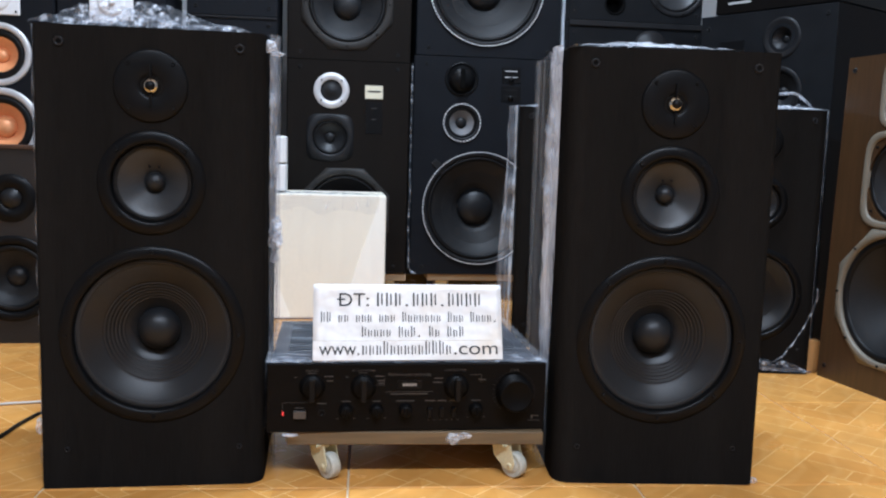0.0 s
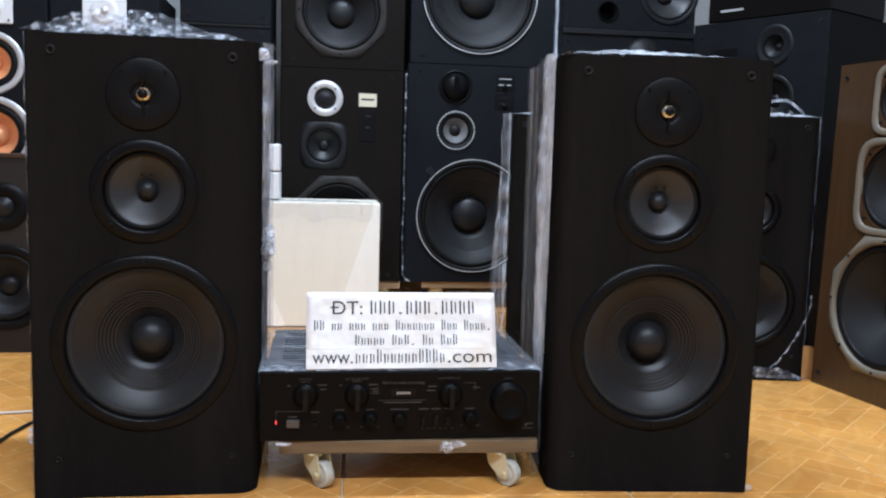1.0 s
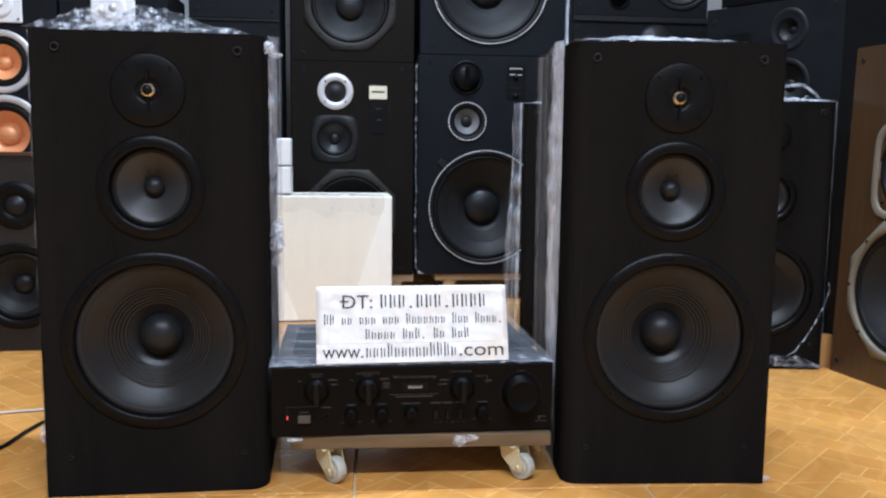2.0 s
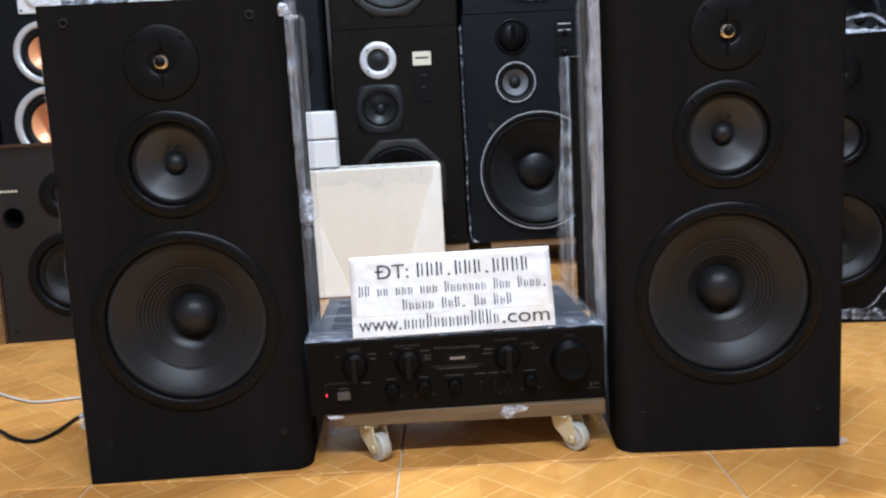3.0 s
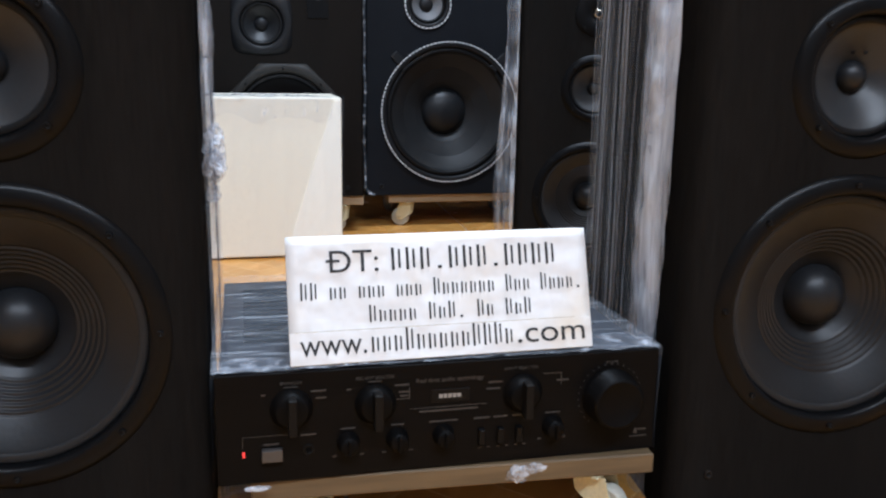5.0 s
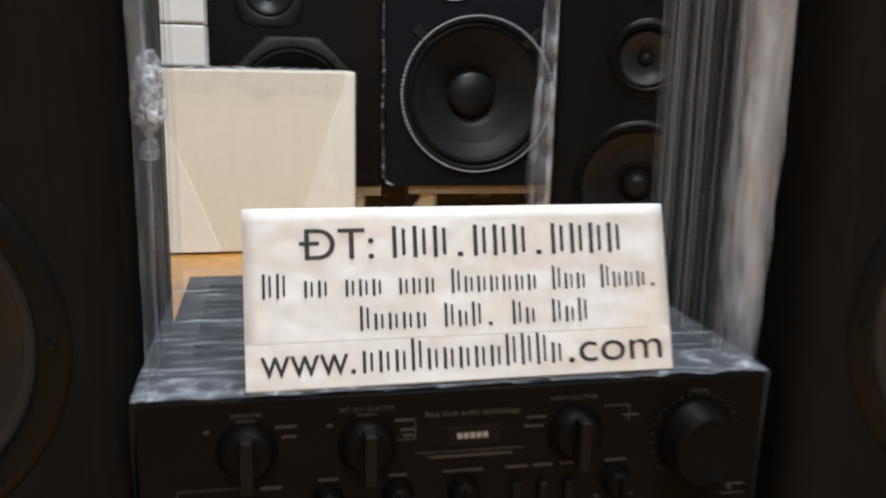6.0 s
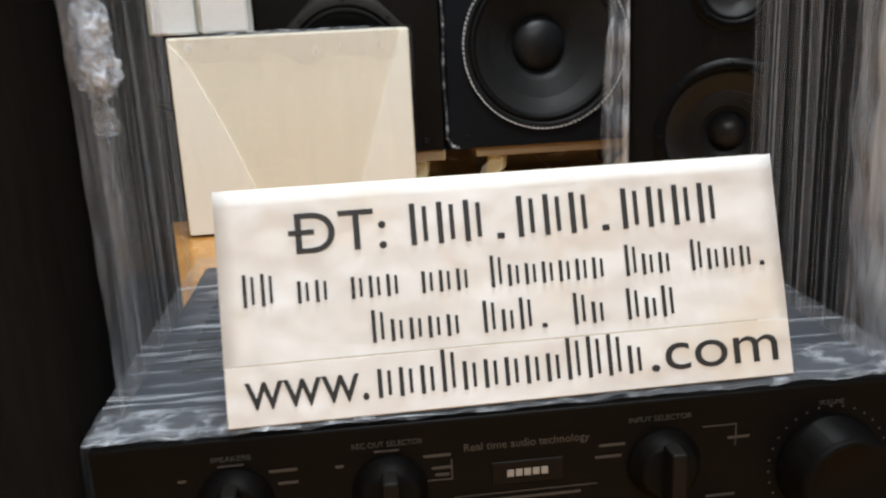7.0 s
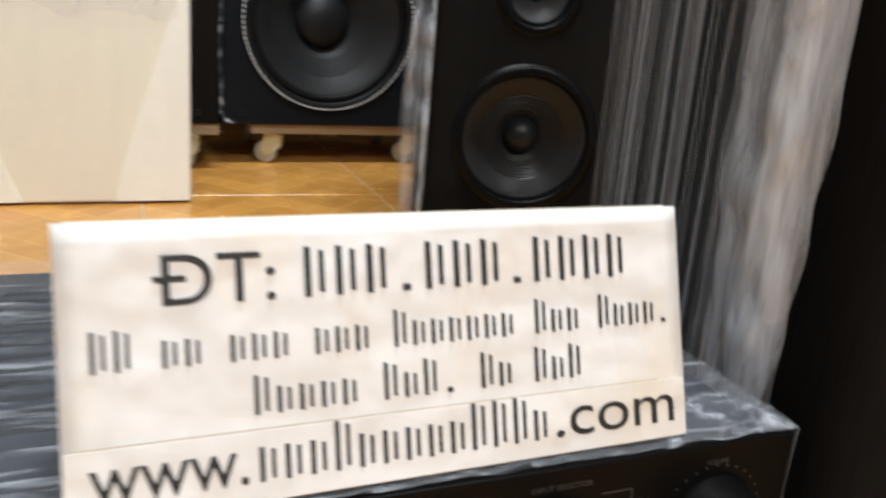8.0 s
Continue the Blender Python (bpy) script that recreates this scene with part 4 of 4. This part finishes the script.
dolly(pose(0.022, BY + 0.01, 0), 0.40, 0.30, 0.078, 0.102, 0.027, (40, 70, 10, 30), "raw plywood dolly under the brown loudspeaker stack", "dollies under stacks")


# ---- stack of navy black loudspeakers with large woofers ----
def big_woofer_speaker(m, label):
    w, h, d = 0.485, 0.728, 0.32
    s = thing("loudspeaker", label, "loudspeaker", m, "stack of navy black loudspeakers")
    part("cabinet", cabinet_mesh(w, h, d, 0.004, [(-0.012, 0.226, 0.178), (-0.077, 0.512, 0.055), (-0.082, 0.655, 0.045)]), M_NAVY, s)
    driver(s, "woofer", -0.012, 0.226, 0.192, 0.176, M_PLASTIC_GREY, M_CONE, M_CAP, 0.075, 0.063, 0.5, 0.006, None, ripples=9, roll=0.09, trim=0.190)
    driver(s, "midrange", -0.077, 0.512, 0.066, 0.050, M_PLASTIC_GREY, M_CONE_PALE, M_PLASTIC_GREY, 0.022, 0.019, 0.5, 0.004, None, roll=0.18, trim=0.062)
    tw = part("tweeter", lathe([(0.046, 0.004), (0.048, -0.004), (0.055, -0.004), (0.057, 0.0004)], -0.082, 0.655, 48), M_PLASTIC, s)
    part("horn_lens", lathe([(0.046, 0.002), (0.042, -0.012), (0.030, -0.022), (0.014, -0.027), (0, -0.028)], -0.082, 0.655, 40), M_PLASTIC, tw)
    part("slot", box(-0.090, -0.074, -0.031, -0.010, 0.622, 0.688, 0.003, 2), M_VOID, tw)
    for z in (0.672, 0.610):
        p = part("control_plate", box(0.053, 0.118, -0.002, 0.001, z - 0.024, z + 0.028, 0.0008, 1), M_PLASTIC, s)
        bars("plate_marks", [(0.064, 0.106, z + 0.014, z + 0.017), (0.064, 0.106, z - 0.006, z - 0.003)], -0.0022, p, M_SILVER if z > 0.64 else M_PLASTIC_GREY)
        part("attenuator", lathe([(0.009, -0.002), (0.008, -0.010), (0, -0.010)], 0.085, z - 0.012, 20), M_PLASTIC, p)
    for a in (2.36, 0.78):
        part("cable_clip", box(-0.028, 0.028, -0.004, 0.001, -0.012, 0.012, 0.003, 2), M_PLASTIC_GREY, s).matrix_basis = pose(-0.012 + 0.194 * math.cos(a), 0, 0.226 + 0.194 * math.sin(a), 0, 45 if a > 1 else -45, 0) 
    sockets(s, [(-0.2, h - 0.025), (0.2, h - 0.025), (-0.2, 0.025), (0.2, 0.025)], 0.006)
    return s


CY = 3.02
g1 = big_woofer_speaker(pose(0.480, CY, 0.094), "navy black loudspeaker with chrome-ringed woofer on a dolly")
g2 = big_woofer_speaker(pose(0.485, CY, 0.8245), "navy black loudspeaker with large woofer stacked on top")
for g, sd in ((g1, 21.0), (g2, 25.0)):
    side_film(g, 0.485, 0.728, 0.32, -1, 0.008, sd, back=0.9)
    side_film(g, 0.485, 0.728, 0.32, 1, 0.02, sd + 2, M_FILM_THICK, back=0.9)
front_bundle(g2, 0.485, 0.728, 1, 9.0, 0.034, 0.05, -0.004, 0.003, M_FILM_MID)
strand = [(-0.2475 + 0.004 * noise.noise((z * 9, 1, 0)), -0.004, z) for z in [0.70 - 0.0125 * i for i in range(55)]]
part("film_tail", tube(strand + [(-0.235, -0.008, 0.008), (-0.22, -0.010, 0.004)], 0.0035), M_FILM_CRUMPLE, g1, "twisted strand of clear film")
dolly(pose(0.522, CY + 0.015, 0), 0.44, 0.31, 0.070, 0.092, 0.025, (60, 60, 20, 0), "raw plywood dolly under the navy loudspeaker stack", "dollies under stacks")


# ---- film-wrapped pair of black loudspeakers further back ----
P = three_way(pose(0.592, 2.310, 0, 0, 0, -17.0), "slim black three-way loudspeaker wholly wrapped in clear film", "film-wrapped black pair", 0.87, 0.298, 0.632, 0.29, 0.02, None, 0.192, 0.412)
Q = three_way(pose(0.978, 2.070, 0, 0, 0, -9.0), "slim black three-way loudspeaker with torn film at its foot", "film-wrapped black pair", 0.87, 0.298, 0.632, 0.29, 0.02, None, 0.192, 0.412)
front_bundle(P, 0.298, 0.632, -1, 19.0, 0.052, 0.05, 0.0, material=M_FILM_THIN)
for s, sd in ((P, 31.0), (Q, 37.0)):
    side_film(s, 0.298, 0.632, 0.29, -1, 0.030, sd, M_FILM_THIN, start=0.01)
    side_film(s, 0.298, 0.632, 0.29, 1, 0.015, sd + 3)
    crumple(s, -0.145, 0.145, 0.01, 0.28, 0.632, 0.016, sd)
    wisp(s, -0.150, 0.149, -0.002, 0.12, 0.632, 0.010, 0.5, sd, M_FILM_MID)
crumple(Q, -0.149, 0.150, -0.012, 0.004, 0.004, 0.03, 41.0)
bm = tube([(p.x + 0.004 * noise.noise(p * 40), p.y, p.z + 0.005 * noise.noise(p * 55)) for p in smooth_path([(0.0, 0.06, 0.645), (0.04, 0.05, 0.67), (0.08, 0.05, 0.672), (0.11, 0.05, 0.655), (0.125, 0.05, 0.637)], 6)], 0.0035)
part("film_tail", bm, M_FILM_THICK, Q, "twisted rope of clear film")
bm = tube([(p.x + 0.003 * noise.noise(p * 60), p.y, p.z + 0.004 * noise.noise(p * 70)) for p in smooth_path([(0.152, -0.003, 0.21), (0.150, -0.005, 0.18), (0.136, -0.007, 0.14), (0.105, -0.007, 0.085), (0.068, -0.007, 0.036), (0.0, -0.007, 0.032), (-0.10, -0.006, 0.036)], 8)], 0.0020)
part("film_tail", bm, M_FILM_CRUMPLE, Q, "twisted rope of clear film")


# ---- walnut loudspeaker facing across ----
W = thing("loudspeaker", "walnut veneer loudspeaker with cream-framed round drivers", "loudspeaker", pose(1.170, 1.855, 0, 0, 0, -82) @ pose(0, 0, 0, -1.6))
part("cabinet", cabinet_mesh(0.39, 0.755, 0.32, 0.004, [(0, 0.215, 0.140), (0, 0.478, 0.094), (0, 0.668, 0.064)]), M_WALNUT, W)
driver(W, "woofer", 0, 0.215, 0.153, 0.138, M_TAN, M_CONE, M_CAP, 0.06, 0.045, 0.5, 0.006, octagon(0.153), screw_n=8)
driver(W, "midrange", 0, 0.478, 0.108, 0.092, M_TAN, M_CONE, M_CAP, 0.035, 0.025, 0.5, 0.005, squarish(0.088), screw_n=4)
driver(W, "tweeter", 0, 0.668, 0.079, 0.064, M_TAN, M_PLASTIC_GREY, M_CAP, 0.02, 0.02, 0.5, 0.005, squarish(0.064), screw_n=4)
sockets(W, [(-0.17, 0.725), (0.17, 0.725), (-0.17, 0.03), (0.17, 0.03)], 0.006)


offcut = thing("wood_block", "small upright offcut of orange wood beside the wrapped loudspeaker", "wood block", pose(1.147, 2.074, 0, 0, 0, -9))
part("block", box(-0.016, 0.016, 0, 0.024, 0, 0.078, 0.0015, 1), M_OFFCUT, offcut)


# ---- tall black horn loudspeaker turned towards the middle ----
KP = (1.1735, 2.4845)
K = thing("loudspeaker", "tall black loudspeaker with a round horn tweeter", "loudspeaker", pose(*KP, 0, 0, 0, -60))
part("cabinet", cabinet_mesh(0.426, 0.93, 0.42, 0.004, [(0.055, 0.850, 0.03), (0.055, 0.70, 0.06), (0, 0.33, 0.13)]), M_BLACK2, K)
tw = part("horn", lathe([(0.008, 0.028), (0.014, 0.02), (0.022, 0.010), (0.036, 0.001), (0.050, -0.003), (0.056, -0.003), (0.058, 0.0004)], 0.055, 0.850, 48), M_PLASTIC_GREY, K, "round charcoal horn")
part("throat", lathe([(0.012, 0.022), (0.006, 0.018), (0, 0.016)], 0.055, 0.850, 20), M_CAP, tw)
driver(K, "midrange", 0.055, 0.70, 0.072, 0.058, M_PLASTIC_GREY, M_CONE, M_CAP, 0.026, 0.018, 0.5)
driver(K, "woofer", 0, 0.33, 0.145, 0.125, M_PLASTIC_GREY, M_CONE, M_CAP, 0.055, 0.04, 0.5)
part("control_plate", box(-0.140, -0.062, -0.004, 0.001, 0.815, 0.853, 0.001, 1), M_PLASTIC, K)
sockets(K, [(-0.185, 0.895), (0.185, 0.905)], 0.006)
U = thing("stereo_component", "black hi-fi unit lying on the tall horn loudspeaker", "hi-fi unit", pose(*KP, 0.93, 0, 0, -60))
part("body", box(-0.17, 0.20, 0.02, 0.32, 0.006, 0.13, 0.003, 1), M_PLASTIC, U)
part("front_panel", box(-0.172, 0.202, 0.01, 0.0195, 0.004, 0.132, 0.002, 1), M_AMP, U)
bars("panel_mark", [(-0.13, -0.055, 0.030, 0.036)], 0.0094, U, M_SILVER)
for sx in (-0.14, 0.17):
    part("foot", box(sx - 0.015, sx + 0.015, 0.03, 0.06, 0, 0.0058, 0.001, 1), M_RUBBER, U)


# ---- dark loudspeakers stacked by the back wall, beside the navy stack ----
T = thing("loudspeaker", "dark loudspeaker with a dome tweeter near its top", "loudspeaker", pose(0.972, 2.97, 0), "dark stack by the wall")
part("cabinet", cabinet_mesh(0.46, 0.955, 0.32, 0.004, [(0.05, 0.88, 0.04), (0, 0.5, 0.14)]), M_BLACK2, T)
part("dome_tweeter", lathe([(0.062, 0.0004), (0.060, -0.006), (0.050, -0.012), (0.034, -0.022), (0.018, -0.028), (0, -0.030)], 0.052, 0.868, 40), M_PLASTIC_GREY, T)
driver(T, "woofer", 0, 0.5, 0.16, 0.138, M_PLASTIC_GREY, M_CONE, M_CAP, 0.055, 0.04, 0.5)
part("edge_trim", box(-0.23, 0.23, -0.006, 0.0, 0.935, 0.953, 0.002, 1), M_PLASTIC_GREY, T)
sockets(T, [(-0.21, 0.915), (0.21, 0.915)], 0.006)
T2 = thing("loudspeaker", "dark loudspeaker with a bass port beside its woofer", "loudspeaker", pose(0.972, 2.975, 0.957), "dark stack by the wall")
part("cabinet", cabinet_mesh(0.46, 0.42, 0.32, 0.004, [(0.135, 0.125, 0.090), (-0.075, 0.055, 0.030), (-0.15, 0.18, 0.05)]), M_BLACK2, T2)
driver(T2, "woofer", 0.135, 0.125, 0.104, 0.088, M_PLASTIC_GREY, M_CONE_MID, M_CAP, 0.045, 0.03, 0.5, screw_n=6)
part("port", lathe([(0.036, 0.0004), (0.035, -0.003), (0.030, -0.002), (0.028, 0.05), (0.0, 0.05)], -0.075, 0.055, 36), M_VOID, T2)
driver(T2, "midrange", -0.15, 0.18, 0.072, 0.05, M_PLASTIC_GREY, M_CONE, M_CAP, 0.026, 0.018, 0.5, shape=squarish(0.072))
sockets(T2, [(-0.21, 0.03), (0.21, 0.03)], 0.006)


# ---- navy loudspeakers with copper cones, on the other side ----
def copper_speaker(m, label):
    w, h, d = 0.300, 0.57, 0.28
    s = thing("loudspeaker", label, "loudspeaker", m, "pair with copper cones")
    part("cabinet", cabinet_mesh(w, h, d, 0.004, [(0, 0.155, 0.090), (0, 0.355, 0.072), (0, 0.495, 0.03)]), M_NAVY, s)
    driver(s, "woofer", 0, 0.155, 0.108, 0.088, M_SILVER, M_ORANGE, M_ORANGE, 0.036, 0.032, 0.7, 0.006, roll=0.27)
    driver(s, "midrange", 0, 0.355, 0.088, 0.070, M_SILVER, M_ORANGE, M_ORANGE, 0.028, 0.020, 0.7, 0.006, roll=0.30)
    tw = part("tweeter", box(-0.060, 0.060, -0.006, 0.001, 0.462, 0.562, 0.003, 2), M_WHITE, s, "white square tweeter plate")
    part("horn", lathe([(0, -0.004), (0.006, -0.007), (0.012, -0.0075), (0.026, -0.0095), (0.036, -0.0095), (0.038, -0.006)], 0, 0.512, 40), M_WHITE, tw)
    part("dome", lathe([(0.012, -0.0078), (0.008, -0.013), (0, -0.015)], 0, 0.512, 24), M_SILVER, tw)
    for sx in (-0.05, 0.05):
        for z in (0.472, 0.552):
            part("screw", screw_mesh(0.003), M_PLASTIC, tw).matrix_basis = pose(sx, -0.006, z)
    return s


copper_speaker(pose(-0.958, 2.75, 0.390), "navy loudspeaker with copper-orange cones and silver rings")
copper_speaker(pose(-0.655, 2.76, 0.390), "navy loudspeaker with white tweeter plate, mostly hidden")
base = thing("loudspeaker", "low black loudspeaker lying under the copper-coned pair", "loudspeaker", pose(-0.806, 2.77, 0))
part("cabinet", cabinet_mesh(0.62, 0.389, 0.28, 0.004, [(-0.15, 0.19, 0.10), (0.15, 0.19, 0.10)]), M_BLACK2, base)
for sx in (-0.15, 0.15):
    driver(base, "woofer", sx, 0.19, 0.12, 0.097, M_PLASTIC, M_CONE, M_CAP, 0.04, 0.03, 0.5)

# grey-brown bookshelf loudspeaker on the floor
S = thing("loudspeaker", "grey-brown loudspeaker with walnut sides and a round port", "loudspeaker", pose(-0.842, 2.385, 0, 0, 0, 2.0))
part("cabinet", cabinet_mesh(0.288, 0.485, 0.26, 0.003, [(0.03, 0.165, 0.088), (-0.095, 0.315, 0.022), (0.03, 0.365, 0.03)]), M_GREYBROWN, S)
for x0, x1 in ((-0.152, -0.1445), (0.1445, 0.152)):
    part("side_panel", box(x0, x1, -0.004, 0.26, 0, 0.495, 0.0015, 1), M_WALNUT_DARK, S, "dark walnut veneer")
part("top_panel", box(-0.144, 0.144, -0.004, 0.26, 0.4855, 0.495, 0.0015, 1), M_WALNUT_DARK, S, "dark walnut veneer")
driver(S, "woofer", 0.03, 0.165, 0.108, 0.086, M_PLASTIC, M_CONE, M_CAP, 0.04, 0.026, 0.6, 0.006, screw_n=6, roll=0.2)
tw = part("tweeter", lathe([(0.024, 0.004), (0.028, -0.001), (0.058, -0.003), (0.060, 0.0004)], 0.03, 0.365, 48), M_PLASTIC, S)
part("dome", lathe([(0.026, 0.003), (0.018, -0.006), (0.010, -0.010), (0, -0.0115)], 0.03, 0.365, 32), M_CAP, tw)
part("port", lathe([(0.026, 0.0004), (0.025, -0.002), (0.021, -0.001), (0.020, 0.05), (0.0, 0.05)], -0.095, 0.315, 36), M_VOID, S)
bars("badge_bars", [(-0.13 + i * 0.009, -0.124 + i * 0.009, 0.378, 0.384) for i in range(6)], -0.0006, S, M_LABEL)
sockets(S, [(-0.12, 0.455), (0.12, 0.455), (-0.12, 0.03), (0.12, 0.03)], 0.005)

# black loudspeaker beyond it on a dolly
F = thing("loudspeaker", "black loudspeaker with a pale label on a dolly", "loudspeaker", pose(-1.36, 2.80, 0.104))
part("cabinet", cabinet_mesh(0.44, 0.78, 0.30, 0.004, [(0, 0.24, 0.15), (0.02, 0.56, 0.07)]), M_BLACK2, F)
driver(F, "woofer", 0, 0.24, 0.17, 0.148, M_PLASTIC, M_CONE, M_CAP, 0.06, 0.045, 0.5)
driver(F, "midrange", 0.02, 0.56, 0.088, 0.068, M_PLASTIC, M_CONE, M_CAP, 0.026, 0.02, 0.5)
part("label_plate", box(0.15, 0.20, -0.002, 0.001, 0.42, 0.50, 0.0006, 1), M_LABEL, F, "pale paper label")
dolly(pose(-1.36, 2.81, 0), 0.42, 0.29, 0.078, 0.102, 0.027, (40, 70, 10, 30), "raw plywood dolly under a black loudspeaker", "dollies under stacks")


# ---- navy loudspeakers stacked behind the tall pair ----
def plain_navy(m, label, h):
    s = thing("loudspeaker", label, "loudspeaker", m, "navy stack behind")
    part("cabinet", cabinet_mesh(0.268, h, 0.28, 0.004, [(0, h - 0.20, 0.09)]), M_NAVY, s)
    driver(s, "woofer", 0, h - 0.20, 0.108, 0.088, M_PLASTIC, M_CONE, M_CAP, 0.04, 0.03, 0.5)
    part("edge_trim", box(-0.133, 0.133, -0.004, 0.0, h - 0.007, h - 0.001, 0.001, 1), M_PLASTIC_GREY, s)
    sockets(s, [(-0.108, h - 0.025), (0.108, h - 0.025), (-0.108, 0.025), (0.108, 0.025)], 0.006)
    return s


plain_navy(pose(-0.330, 2.86, 0), "dark navy loudspeaker at the foot of a stack", 0.52)
plain_navy(pose(-0.330, 2.86, 0.522), "dark navy loudspeaker in the middle of a stack", 0.375)
plain_navy(pose(-0.330, 2.86, 0.899), "dark navy loudspeaker at the top of a stack", 0.42)


# ---- cables on the floor ----
def cable(ctrl, r, material, label):
    return tagged(part("cable", tube(smooth_path(ctrl), r), material), label, "cable")


cable([(-1.05, 1.86, 0.004), (-0.85, 1.80, 0.004), (-0.712, 1.706, 0.004), (-0.655, 1.650, 0.004), (-0.612, 1.628, 0.004), (-0.590, 1.660, 0.004), (-0.578, 1.74, 0.004), (-0.55, 1.82, 0.004), (-0.45, 1.90, 0.004)], 0.0035, M_RUBBER, "thin black power cable lying on the tiles")
cable([(-1.2, 2.10, 0.003), (-0.95, 2.01, 0.003), (-0.828, 1.944, 0.003), (-0.758, 1.888, 0.003), (-0.698, 1.852, 0.003), (-0.638, 1.860, 0.003), (-0.56, 1.88, 0.003), (-0.45, 1.95, 0.003)], 0.0026, M_WIRE, "thin pale cable lying on the tiles")


# ---- floor tiles ----
TS = 0.45
GRID = pose(0.0, 1.412, 0, 0, 0, -2.3)
bm = box(-TS / 2 + 0.0016, TS / 2 - 0.0016, -TS / 2 + 0.0016, TS / 2 - 0.0016, -0.010, 0.0, 0.0012, 1)
first_tile = part("tile", bm, M_TILE, floor)
placed = []
for i in range(-7, 8):
    for j in range(-9, 7):
        m = GRID @ pose((i - 0.5) * TS, (j + 0.5) * TS, 0)
        x, y = m.translation.x, m.translation.y
        if X0 - 0.22 <= x <= X1 + 0.22 and Y0 - 0.22 <= y <= Y1 + 0.22:
            placed.append(m)
for k, m in enumerate(placed):
    ob = first_tile if k == 0 else new("tile", first_tile.data)
    ob.parent = floor
    ob.matrix_basis = m @ pose(0, 0, 0, 0, 0, 180 * ((k * 7) % 4 // 2))
